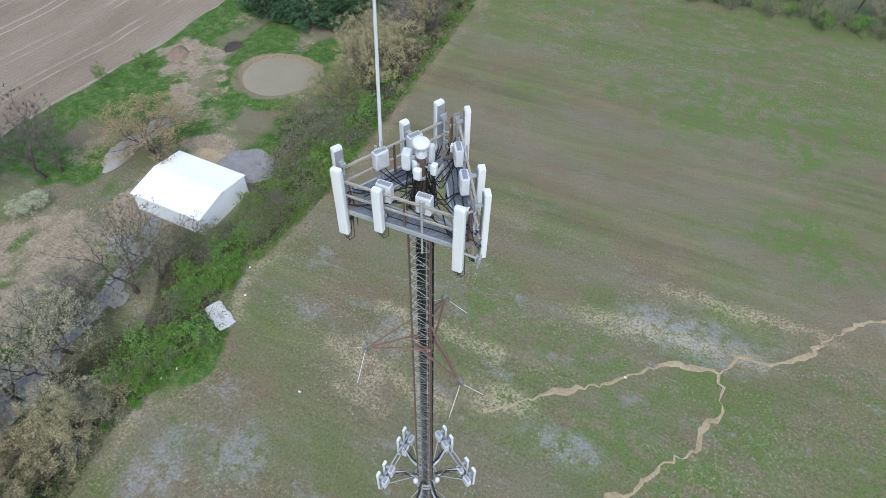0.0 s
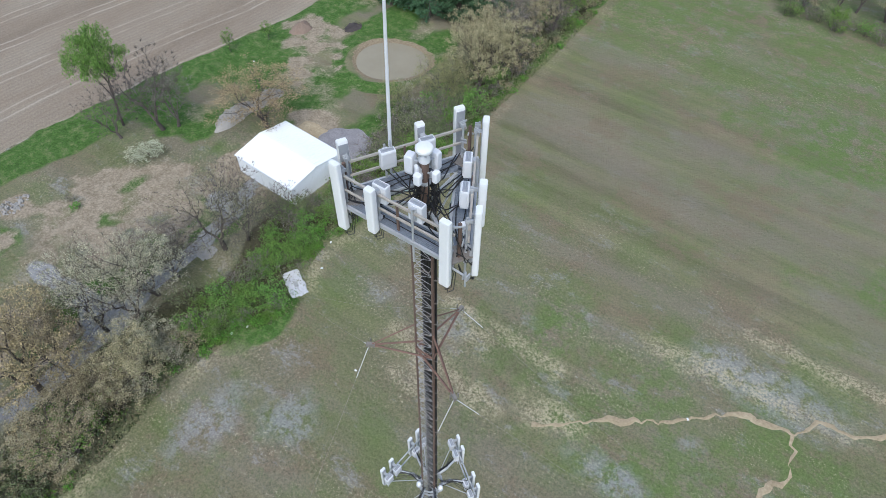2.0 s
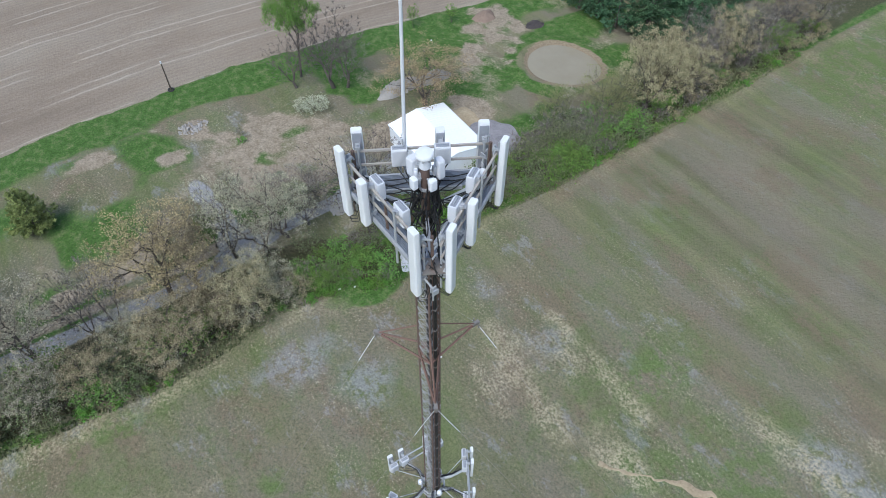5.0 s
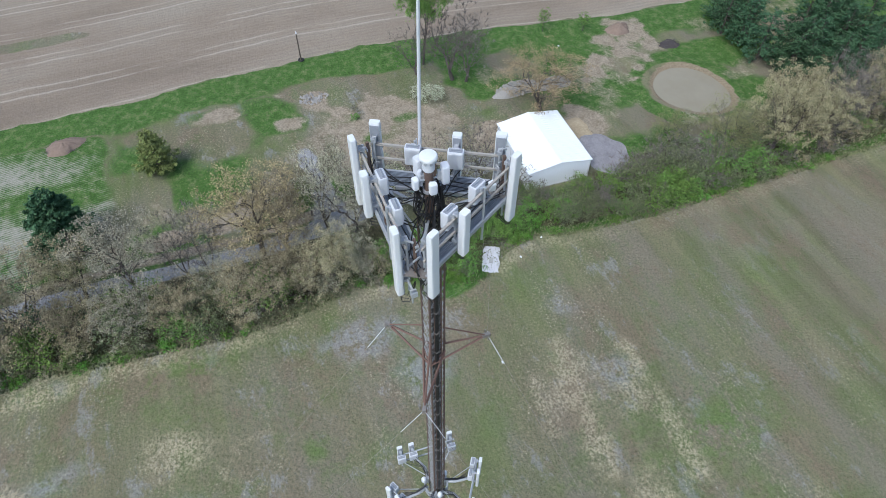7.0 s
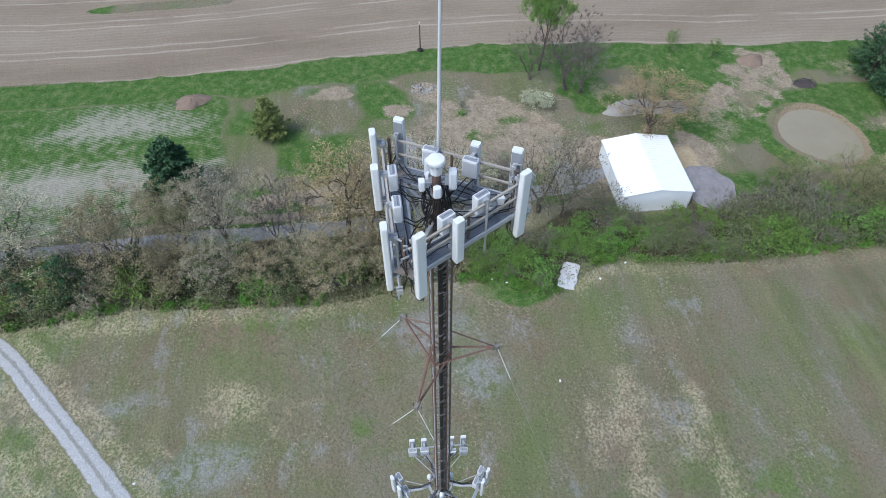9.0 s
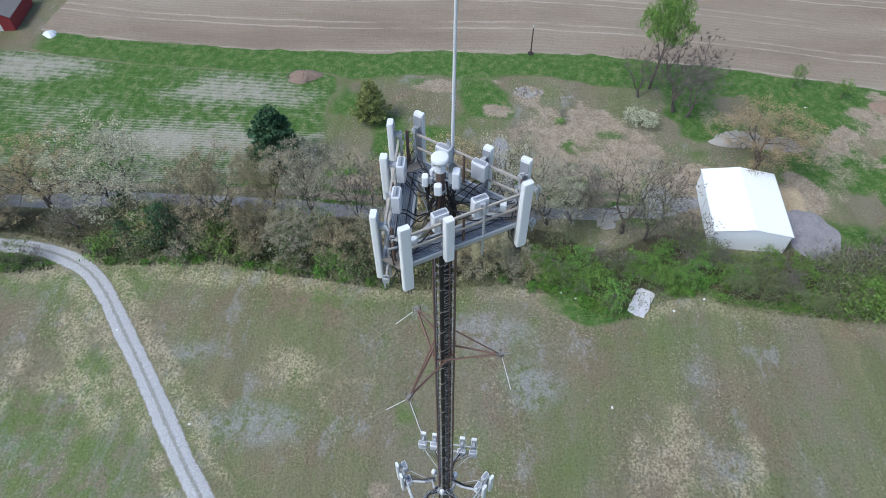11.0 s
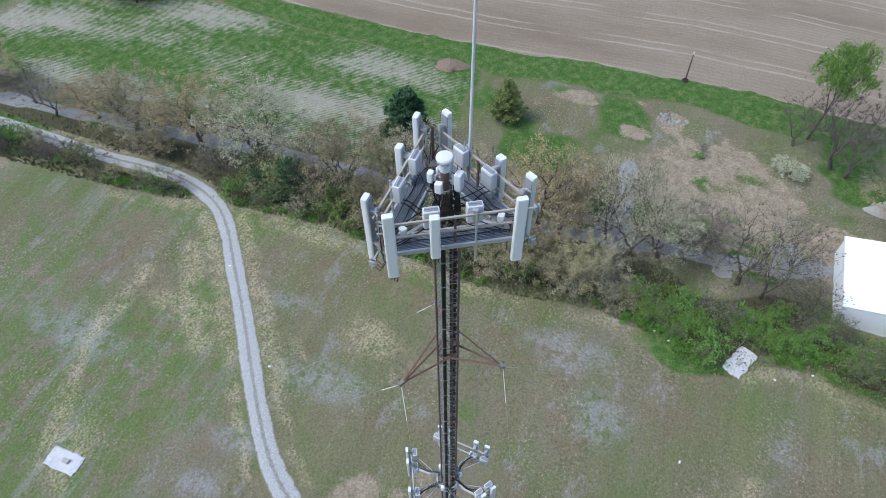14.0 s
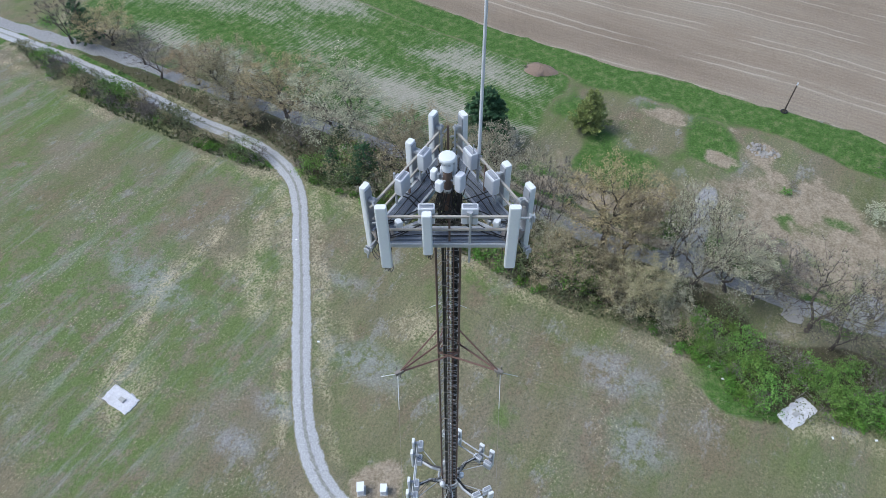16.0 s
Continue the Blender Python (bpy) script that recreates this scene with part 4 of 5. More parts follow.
def jumpers():
    rng = random.Random(5)
    for f in FACES:
        for s in (-1.6, -1.45, -0.6, -0.5, 0.55, 0.6, 1.45, 1.6):
            end = face_at(f, s + rng.uniform(-0.08, 0.08), 1.2 if abs(s) > 1 else 1.02, 68.75 if abs(s) > 1 else 69.15)
            start = polar(f + rng.uniform(-60, 60), 0.16, 68.3 + rng.uniform(0, 1.0))
            mid = start.lerp(end, 0.45) + Vector((rng.uniform(-0.12, 0.12), rng.uniform(-0.12, 0.12), -0.1 - rng.uniform(0, 0.35)))
            mid.z = max(mid.z, DECK + 0.04)
            low = start.lerp(end, 0.8)
            low.z = max(end.z - 0.15, DECK + 0.05)
            pts = [start, start.lerp(mid, 0.5) + Vector((0, 0, 0.08)), mid, low, end]
            fine = []
            for k in range(len(pts) - 1):
                p = [pts[min(max(k + d, 0), len(pts) - 1)] for d in (-1, 0, 1, 2)]
                for i in range(4):
                    u = i / 4
                    fine.append(0.5 * ((2 * p[1]) + (p[2] - p[0]) * u + (2 * p[0] - 5 * p[1] + 4 * p[2] - p[3]) * u**2 + (3 * p[1] - p[0] - 3 * p[2] + p[3]) * u**3))
            ob = part("jumper_cable", Geo().tube(fine + [end], 0.017, 5), CABLE)
            tagged(ob, "black jumper cable from the mast to the rail", "cable", "platform jumper cables")
    for a in LEGS:
        for i in range(7):
            p = polar(a + rng.uniform(-9, 9), 1.95 + rng.uniform(-0.15, 0.15), 69.3 - 0.12 * i)
            q = polar(a + rng.uniform(-14, 14), 1.9 + rng.uniform(-0.1, 0.25), 68.15 + rng.uniform(-0.2, 0.5))
            mid = p.lerp(q, 0.5) + Vector((rng.uniform(-0.25, 0.25), rng.uniform(-0.25, 0.25), -0.35))
            ob = part("drip_loop", Geo().tube([p, p.lerp(mid, 0.5) + Vector((0, 0, 0.06)), mid, mid.lerp(q, 0.6) - Vector((0, 0, 0.1)), q], 0.014, 5), CABLE)
            tagged(ob, "black drip loop of cable at a platform corner", "cable", "corner drip loops")
    for f in FACES:
        for i in range(2):
            o = 0.86 + 0.2 * i
            pts = [face_at(f, -1.3 + 0.52 * k, o + rng.uniform(-0.06, 0.06), DECK + 0.035 + rng.uniform(0, 0.05)) for k in range(6)]
            ob = part("deck_cable", Geo().tube(pts, 0.015, 5), CABLE)
            tagged(ob, "black cable lying along the grating", "cable", "deck cables")
    for i in range(24):
        a = rng.uniform(0, 360)
        r = rng.uniform(0.14, 0.4)
        pts = [polar(a, 0.1, 67.9), polar(a + 20, r + 0.12, 68.4), polar(a + 45, r + 0.06, 68.9), polar(a + 60, r, 69.5 + rng.uniform(-0.2, 0.1))]
        ob = part("riser_cable", Geo().tube(pts, 0.019, 5), CABLE)
        tagged(ob, "black riser cable looping round the mast", "cable", "mast riser cables")
    for i in range(4):
        a0 = 90 * i + 20
        pts = [polar(a0 + 30 * k, 0.3 + 0.05 * math.sin(k + i), 68.7 + 0.06 * math.sin(2 * k + i)) for k in range(13)]
        ob = part("cable_coil", Geo().tube(pts, 0.02, 5), CABLE)
        tagged(ob, "coiled black cable at the mast foot", "cable", "mast cable coils")


jumpers()


def whip():
    ob = thing("whip_antenna", "tall slender grey omni whip antenna on the platform", "whip antenna")
    b, u = Vector((-1.268, 0.236, 69.8)), Vector((0.0192, 0.0128, 1.0))
    part("whip", Geo().tube([b - u * 0.1, b + u * 4.0, b + u * 7.2], 0.048, 10, 0.03), SHELL, ob)
    part("mount_pipe", Geo().tube([b - u * 1.25, b + u * 0.25], 0.036, 8), ZINC, ob)
    for k in (0.28, 0.7):
        part("clamp", Geo().box(b - u * k, (0.16, 0.12, 0.1)), ZINC, ob)
    part("finial", Geo().tube([b + Vector((0.1, -0.12, -0.3)), b + Vector((0.1, -0.12, 0.2))], 0.02, 6), ZINC, ob)


whip()

# ---- lower sector mounts ----
LOW = 48.9


def sector(deg):
    ob = thing("sector_mount", "galvanised sector mount with curved arms on the tower", "sector mount", group="lower sector mounts")
    for z in (LOW - 0.35, LOW + 0.45):
        part("face_pipe", Geo().tube([face_at(deg, -1.5, 1.75, z), face_at(deg, 1.5, 1.75, z)], 0.04, 8), ZINC, ob)
    for s in (-1, 1):
        pts = [face_at(deg, s * 0.25, 0.35, LOW - 0.1), face_at(deg, s * 0.3, 0.9, LOW + 0.12), face_at(deg, s * 0.55, 1.4, LOW + 0.1), face_at(deg, s * 0.75, 1.75, LOW)]
        part("arm", Geo().tube(pts, 0.075, 8), ZINC, ob)
        part("tie_rod", Geo().tube([face_at(deg, s * 0.2, 0.45, LOW - 0.1), face_at(deg, s * 1.45, 1.72, LOW + 0.1)], 0.022, 6), ZINC, ob)
        for k in range(4):
            part("arm_cable", Geo().tube([face_at(deg, s * (0.2 + 0.03 * k), 0.4, LOW + 0.3), face_at(deg, s * (0.35 + 0.04 * k), 1.0, LOW + 0.26 - 0.05 * k), face_at(deg, s * (0.7 + 0.2 * k), 1.68, LOW + 0.35 - 0.2 * k)], 0.013, 5), CABLE, ob)
        part("feed_cable", Geo().tube([face_at(deg, s * 0.3, 0.35, LOW - 0.3), face_at(deg, s * 0.4, 0.95, LOW + 0.22), face_at(deg, s * 0.7, 1.6, LOW + 0.1)], 0.03, 5), CABLE, ob)
    part("spine", Geo().tube([face_at(deg, -0.75, 1.75, LOW - 0.35), face_at(deg, -0.75, 1.75, LOW + 0.45)], 0.04, 6).tube([face_at(deg, 0.75, 1.75, LOW - 0.35), face_at(deg, 0.75, 1.75, LOW + 0.45)], 0.04, 6), ZINC, ob)


SECTORS = (-64, 56, 176)
for deg in SECTORS:
    sector(deg)
lower = panel_antenna(1.75, 0.28, 0.14, stand(SECTORS[0], -1.3, 1.95, LOW - 0.75), "slim white panel antenna on a lower sector mount", "lower panel antennas", False)
low_unit = radio_unit(stand(SECTORS[0], -1.3, 1.58, LOW + 0.05))
tagged(low_unit, "pale grey radio unit behind a lower antenna", "radio unit", "lower radio units")
for deg in SECTORS:
    for s in (-1.3, -0.7, 0.7, 1.3):
        if (deg, s) != (SECTORS[0], -1.3):
            copy_thing(lower, stand(deg, s, 1.95, LOW - 0.75))
            copy_thing(low_unit, stand(deg, s, 1.58, LOW + (0.05 if s > 0 else -0.3)))


def dome(a):
    ob = thing("marker_light", "small white domed marker light on the tower", "marker light", pose(*polar(a, 0.62, LOW + 0.05)), "tower marker lights")
    part("lens", Geo().rings([disc(0.11, 0.08, 14), disc(0.12, 0.12, 14), disc(0.12, 0.3, 14), disc(0.09, 0.38, 14), disc(0.04, 0.41, 14)]), WHITE, ob, smooth=True)
    part("base", Geo().rings([disc(0.09, 0, 12), disc(0.13, 0.08, 12)]), ZINC, ob)
    part("arm", Geo().tube([-polar(a, 0.2, 0), (0, 0, 0.0)], 0.03, 6), ZINC, ob)


for a in (-4, 116, 236):
    dome(a)


def ring_mount():
    ob = thing("ring_mount", "galvanised ring mount clamped round the tower", "ring mount")
    for z in (LOW - 0.3, LOW + 0.1):
        geo = Geo()
        pts = [polar(30 * k, 0.56, z) for k in range(13)]
        part("ring", geo.tube(pts, 0.045, 6), ZINC, ob)
    for a in LEGS:
        part("clamp", Geo().box(polar(a, 0.5, LOW - 0.1), (0.2, 0.2, 0.6), Matrix.Rotation(radians(a), 3, "Z")), ZINC, ob)


ring_mount()


# ---- steel building ----
def steel_building():
    ob = thing("steel_building", "white steel farm building with a shallow gable roof", "building", pose(-65.58, 45.95, 0, 0, 0, -2.7))
    x0, x1, y0, y1, eave, ridge = -7.12, 7.12, -5.85, 5.85, 4.02, 5.0
    ym = (y0 + y1) / 2
    part("slab", Geo().box(((x0 + x1) / 2, ym, -0.1), (x1 - x0 + 0.3, y1 - y0 + 0.3, 0.34)), CONCRETE, ob)
    for y, s in ((y0, -1), (y1, 1)):
        w = part("side_wall", Geo().box(((x0 + x1) / 2, y, eave / 2 + 0.05), (x1 - x0, 0.12, eave - 0.1)), PANEL, ob, "ribbed white wall cladding")
        rib = Geo().box((0, 0, 0), (0.05, 0.03, eave - 0.16)).mesh("rib", PANEL)
        for i in range(37):
            o = part("rib", rib, None, w)
            o.location = (x0 + 0.3 + (x1 - x0 - 0.6) * i / 36, y + s * 0.072, eave / 2 + 0.05)
    for x, s in ((x0, -1), (x1, 1)):
        geo = Geo()
        a, b = x - 0.06, x + 0.06
        prof = [(y0, 0.0), (y1, 0.0), (y1, eave), (ym, ridge), (y0, eave)]
        geo.rings([[(a, y, z) for y, z in prof], [(b, y, z) for y, z in prof]])
        w = part("gable_wall", geo, PANEL, ob, "ribbed white gable cladding")
        for i in range(31):
            y = y0 + 0.3 + (y1 - y0 - 0.6) * i / 30
            h = eave + (ridge - eave) * (1 - abs(y - ym) / (ym - y0)) - 0.1
            part("rib", Geo().box((x + s * 0.072, y, h / 2), (0.03, 0.05, h)), PANEL, w)
    for s, ya, yb in ((-1, y0 - 0.25, ym), (1, y1 + 0.25, ym)):
        drop = (ridge - eave) / (ym - y0)
        za, zb = eave - 0.25 * drop + 0.1, ridge + 0.1
        ring = lambda x: [(x, ya, za - 0.08), (x, yb, zb - 0.08), (x, yb, zb), (x, ya, za)]
        r = part("roof", Geo().rings([ring(x0 - 0.2), ring(x1 + 0.2)]), ROOF, ob, "white ribbed roof sheet")
        for i in range(25):
            x = x0 - 0.1 + (x1 - x0 + 0.2) * i / 24
            part("seam", Geo().rings([[(x - 0.02, ya, za), (x + 0.02, ya, za), (x + 0.02, ya, za + 0.045), (x - 0.02, ya, za + 0.045)], [(x - 0.02, yb, zb), (x + 0.02, yb, zb), (x + 0.02, yb, zb + 0.045), (x - 0.02, yb, zb + 0.045)]]), ROOF, r)
        part("gutter", Geo().box(((x0 + x1) / 2, ya - s * -0.05, za - 0.07), (x1 - x0 + 0.4, 0.14, 0.12)), TRIM, ob)
    part("ridge_cap", Geo().box(((x0 + x1) / 2, ym, ridge + 0.13), (x1 - x0 + 0.44, 0.4, 0.05)), ROOF, ob)
    for x in (x0, x1):
        for y in (y0, y1):
            part("corner_trim", Geo().box((x, y, eave / 2), (0.2, 0.2, eave - 0.05)), TRIM, ob)
    d = part("overhead_door", Geo().box((-2.62, y0 - 0.1, 1.75), (3.6, 0.07, 3.4)), TRIM, ob, "pale overhead door")
    for k in range(5):
        part("door_panel", Geo().box((-2.62, y0 - 0.145, 0.4 + 0.68 * k), (3.5, 0.03, 0.63)), PANEL, d)
    door = part("walk_door", Geo().box((1.38, y0 - 0.1, 1.05), (0.95, 0.07, 2.05)), TRIM, ob, "pale walk door")
    part("handle", Geo().box((1.73, y0 - 0.15, 1.05), (0.05, 0.06, 0.14)), ZINC, door)


steel_building()


# ---- guy anchors ----
def anchor(x, y, turn, w, l, fence, label):
    ob = thing("guy_anchor_pad", label, "anchor pad", pose(x, y, ground_at(x, y), 0, 0, turn), "guy anchor pads")
    rng = random.Random(int(x))
    ring = []
    for i in range(40):
        a = 2 * math.pi * i / 40
        c, s = math.cos(a), math.sin(a)
        k = 1 / max(abs(c), abs(s)) ** 0.85
        ring.append((l / 2 * c * k + rng.uniform(-0.12, 0.12), w / 2 * s * k + rng.uniform(-0.12, 0.12)))
    part("gravel_bed", Geo().rings([[(p, q, -0.3) for p, q in ring], [(p, q, 0.1) for p, q in ring], [(p * 0.9, q * 0.9, 0.17) for p, q in ring]]), PAD, ob, "pale crushed stone")
    part("anchor_block", Geo().box((0.4, 0, 0.25), (0.9, 0.6, 0.35)), CONCRETE, ob)
    part("anchor_rod", Geo().tube([(0.4, 0, 0.3), (1.0, 0, 0.75)], 0.04, 6), ZINC, ob)
    if fence:
        pts = [(-l / 2 + 1.5, -w / 2 - 0.1), (-l / 2 - 0.15, -w / 2 - 0.1), (-l / 2 - 0.15, w / 2 + 0.1), (-l / 2 + 0.6, w / 2 + 0.1)]
        for p in pts:
            part("fence_post", Geo().tube([(*p, -0.2), (*p, 1.2)], 0.035, 6), DULL, ob)
        for p, q in zip(pts, pts[1:]):
            for z in (0.5, 1.15):
                part("fence_rail", Geo().tube([(*p, z), (*q, z)], 0.025, 6), DULL, ob)


anchor(-46.75, 27.25, -28, 2.7, 5.4, True, "pale gravel guy anchor pad with a low rail fence")
anchor(-1.65, -54.1, 90, 2.7, 5.0, True, "pale gravel guy anchor pad in the hay field")
anchor(47.0, 27.3, 210, 2.6, 4.6, True, "pale gravel guy anchor pad in the hay field")


# ---- loose things on the land ----
def utility_pole():
    ob = thing("field_pole", "dark short wooden pole with a tyre round its foot", "pole", pose(-112.9, 11.8, ground_at(-112.9, 11.8)))
    part("pole", Geo().tube([(0, 0, -0.4), (0.05, 0, 6.6)], 0.15, 8, 0.11), WOOD, ob)
    part("cap", Geo().box((0.05, 0, 6.7), (0.32, 0.26, 0.45)), SHELL, ob, "pale box at the pole top")
    pts = [polar(30 * k, 0.55, 0.15) for k in range(13)]
    part("tyre", Geo().tube(pts, 0.17, 8), RUBBER, ob)


utility_pole()


def heap(name, x, y, rx, ry, h, mat, label, seed):
    blob_patch(name, x, y, rx, ry, mat, label, "heap", seed, 0.02, h, 40, 9, kind="", lumpy=0.14 * h)


heap("rubble_heap", -85.8, 51.0, 2.2, 5.2, 1.7, ROCK, "long heap of grey broken concrete and stone", 5)
heap("rubble_heap", -84.8, 58.6, 1.9, 3.8, 1.4, ROCK, "heap of grey broken concrete and stone", 6)


def stones(x, y, rx, ry, h, count, seed):
    """Broken lumps lying over a heap."""
    rng = random.Random(seed)
    geo = Geo()
    for i in range(count):
        a, k = rng.uniform(0, 6.28), math.sqrt(rng.random()) * 0.95
        px, py = x + rx * k * math.cos(a), y + ry * k * math.sin(a)
        s = rng.uniform(0.18, 0.6)
        turn = Euler((rng.uniform(0, 3), rng.uniform(0, 3), rng.uniform(0, 3))).to_matrix()
        geo.box((px, py, ground_at(px, py) + h * (1 - k * k) + s * 0.1), (s * rng.uniform(0.8, 1.8), s, s * rng.uniform(0.4, 0.9)), turn, rng.uniform(0.5, 0.9))
    tagged(part("broken_stone", geo, ROCK), "grey broken stone lumps on a heap", "stone", kind="stuff")


stones(-85.8, 51.0, 2.2, 5.2, 1.7, 190, 31)
stones(-84.8, 58.6, 1.9, 3.8, 1.4, 120, 32)
stones(-98.5, 11.0, 2.0, 3.0, 0.0, 70, 33)
heap("soil_heap", -98.0, 82.5, 2.0, 3.4, 1.3, SOIL, "brown heap of dug soil", 7)
heap("ash_heap", -88.6, 90.0, 1.6, 2.6, 0.5, ASH, "black burnt brush heap on bare earth", 8)
heap("brush_heap", -101.6, -36.6, 2.4, 3.6, 1.0, SOIL, "brown heap of soil and cut wood", 9)


def brush_sticks(x, y, rx, ry, count, seed, mat, label):
    rng = random.Random(seed)
    geo = Geo()
    for i in range(count):
        a, r = rng.uniform(0, 6.28), math.sqrt(rng.random())
        px, py = x + rx * r * math.cos(a), y + ry * r * math.sin(a)
        z = ground_at(px, py) + rng.uniform(0.1, 0.9) * (1 - r * 0.7)
        d = Vector((rng.uniform(-1, 1), rng.uniform(-1, 1), rng.uniform(-0.2, 0.5))).normalized() * rng.uniform(0.5, 1.5)
        geo.tube([Vector((px, py, z)) - d * 0.5, Vector((px, py, z)) + d * 0.5], 0.03, 4)
    tagged(part("loose_sticks", geo, mat), label, "sticks", kind="stuff")


brush_sticks(-101.6, -36.6, 2.4, 3.6, 130, 4, PALE_BARK, "pale cut sticks on a brush heap")
brush_sticks(-88.6, 90.0, 1.6, 2.6, 70, 5, ASH, "charred sticks on burnt ground")


def cabinet(x, y, s, turn, label):
    ob = thing("equipment_cabinet", label, "cabinet", pose(x, y, ground_at(x, y), 0, 0, turn), "ground cabinets")
    part("body", Geo().rings([rounded(s[0], s[1], 0.05, 0.1), rounded(s[0], s[1], 0.05, s[2])]), SHELL, ob)
    part("roof", Geo().box((0, 0, s[2] + 0.04), (s[0] + 0.12, s[1] + 0.12, 0.08)), WHITE, ob)
    part("plinth", Geo().box((0, 0, -0.05), (s[0] + 0.3, s[1] + 0.3, 0.3)), CONCRETE, ob)
    part("door", Geo().box((0, -s[1] / 2 - 0.02, s[2] / 2 + 0.05), (s[0] * 0.8, 0.04, s[2] * 0.8)), SHELL, ob)


cabinet(-8.3, -17.8, (1.1, 0.8, 1.5), 35, "grey steel ground cabinet beside the gravel drive")
cabinet(-9.7, -15.3, (0.9, 0.7, 1.3), 30, "white steel ground cabinet beside the tower")


def litter():
    rng = random.Random(12)
    mesh = Geo().box((0, 0, 0.08), (0.4, 0.25, 0.16), taper=0.7).mesh("litter", WHITE)
    for x, y in ((-47.9, 15), (-46.9, 17.2), (-48, 37), (-45.5, 32), (-29, 21), (-78.3, 80.6), (-97, 66.5), (-37, -51.5), (12.4, 41.4), (-23, -36)):
        ob = part("litter", mesh, None)
        ob.matrix_basis = pose(x, y, ground_at(x, y) - 0.01, 0, 0, rng.uniform(0, 180))
        tagged(ob, "scrap of pale litter on the ground", "litter", "litter on the field")


litter()


blob_patch("concrete_slab", -63.1, 23.4, 1.6, 1.9, ROCK, "grey broken slab among the bare trees", "slab", 18, 0.06)


def red_barn():
    ob = thing("red_barn", "small red barn at the edge of the woods", "barn", pose(-121, -112, 0, 0, 0, 8))
    part("wall", Geo().rings([[(a, y, z) for y, z in ((-4, 0), (4, 0), (4, 3.4), (0, 5.2), (-4, 3.4))] for a in (-6, 6)]), RED, ob)
    for s in (-1, 1):
        part("roof", Geo().rings([[(a, s * 4.4, 3.25), (a, 0, 5.25), (a, 0, 5.38), (a, s * 4.4, 3.38)] for a in (-6.3, 6.3)]), DULL, ob)
    part("door", Geo().box((6.03, 0, 1.4), (0.08, 2.6, 2.8)), WHITE, ob, "white barn door")


red_barn()
heap("debris_heap", -114.5, -98.5, 1.6, 1.6, 0.7, TRIM, "pale heap of wrapped debris at the field corner", 15)


# ---- trees and shrubs ----
def leaves(geo, points, size, rng, count, spread, flat=0.0):
    """Small leaf clumps scattered round the given places."""
    for i in range(count):
        p = points[rng.randrange(len(points))]
        c = p + Vector((rng.gauss(0, spread), rng.gauss(0, spread), rng.gauss(0, spread * 0.7)))
        a = Vector((rng.uniform(-1, 1), rng.uniform(-1, 1), rng.uniform(-1, 1) * (1 - flat))).normalized()
        b = a.cross(Vector((rng.uniform(-1, 1), rng.uniform(-1, 1), rng.uniform(-1, 1)))).normalized()
        s = size * rng.uniform(0.6, 1.4)
        n = len(geo.v)
        geo.v += [c - a * s, c + b * s * 0.75, c + a * s * 0.9 - b * s * 0.3]
        geo.f.append((n, n + 1, n + 2))


def limb(geo, p, tips, rng, thick):
    """Boughs that fork until every tip of the crown has its twig."""
    if len(tips) <= 2:
        for q in tips:
            mid = p.lerp(q, 0.5) + Vector((rng.gauss(0, 0.08), rng.gauss(0, 0.08), -0.06)) * (q - p).length
            geo.tube([p, mid, q], thick * 1.25, 3, thick * 0.5)
        return
    seeds = rng.sample(tips, 3 if len(tips) > 14 else 2)
    for turn in range(4):
        sets = [[] for c in seeds]
        for q in tips:
            sets[min(range(len(seeds)), key=lambda k: (q - seeds[k]).length_squared)].append(q)
        seeds = [sum(g, Vector()) / len(g) if g else c for g, c in zip(sets, seeds)]
    for g, c in zip(sets, seeds):
        if g:
            k = 0.42 if len(g) > 12 else 0.5
            q = p.lerp(c, k) + Vector((rng.gauss(0, 0.05), rng.gauss(0, 0.05), rng.gauss(0, 0.04))) * (c - p).length
            mid = p.lerp(q, 0.5) + Vector((rng.gauss(0, 0.06), rng.gauss(0, 0.06), -0.05)) * (q - p).length
            r = thick * len(g) ** 0.5
            geo.tube([p, mid, q], r * 1.15, 5 if len(g) > 20 else 3, r * 0.9)
            limb(geo, q, g, rng, thick)


def crown_tips(h, r, count, rng, low=0.26, fill=0.4):
    """Ends of the boughs, spread through a lumpy dome with a flat underside."""
    out = []
    mid, tall = h * (0.5 + 0.5 * low), h * (0.5 - 0.5 * low)
    shift = rng.uniform(0, 50)
    while len(out) < count:
        d = Vector((rng.gauss(0, 1), rng.gauss(0, 1), rng.gauss(0.25, 1))).normalized()
        k = rng.random() ** fill * (1.06 + 0.5 * noise.noise(d * 1.9 + Vector((shift, 0, 0))))
        p = Vector((d.x * r * k, d.y * r * k, mid + d.z * tall * k))
        if p.z > mid - 0.55 * tall or rng.random() < 0.35:
            out.append(p)
    return out


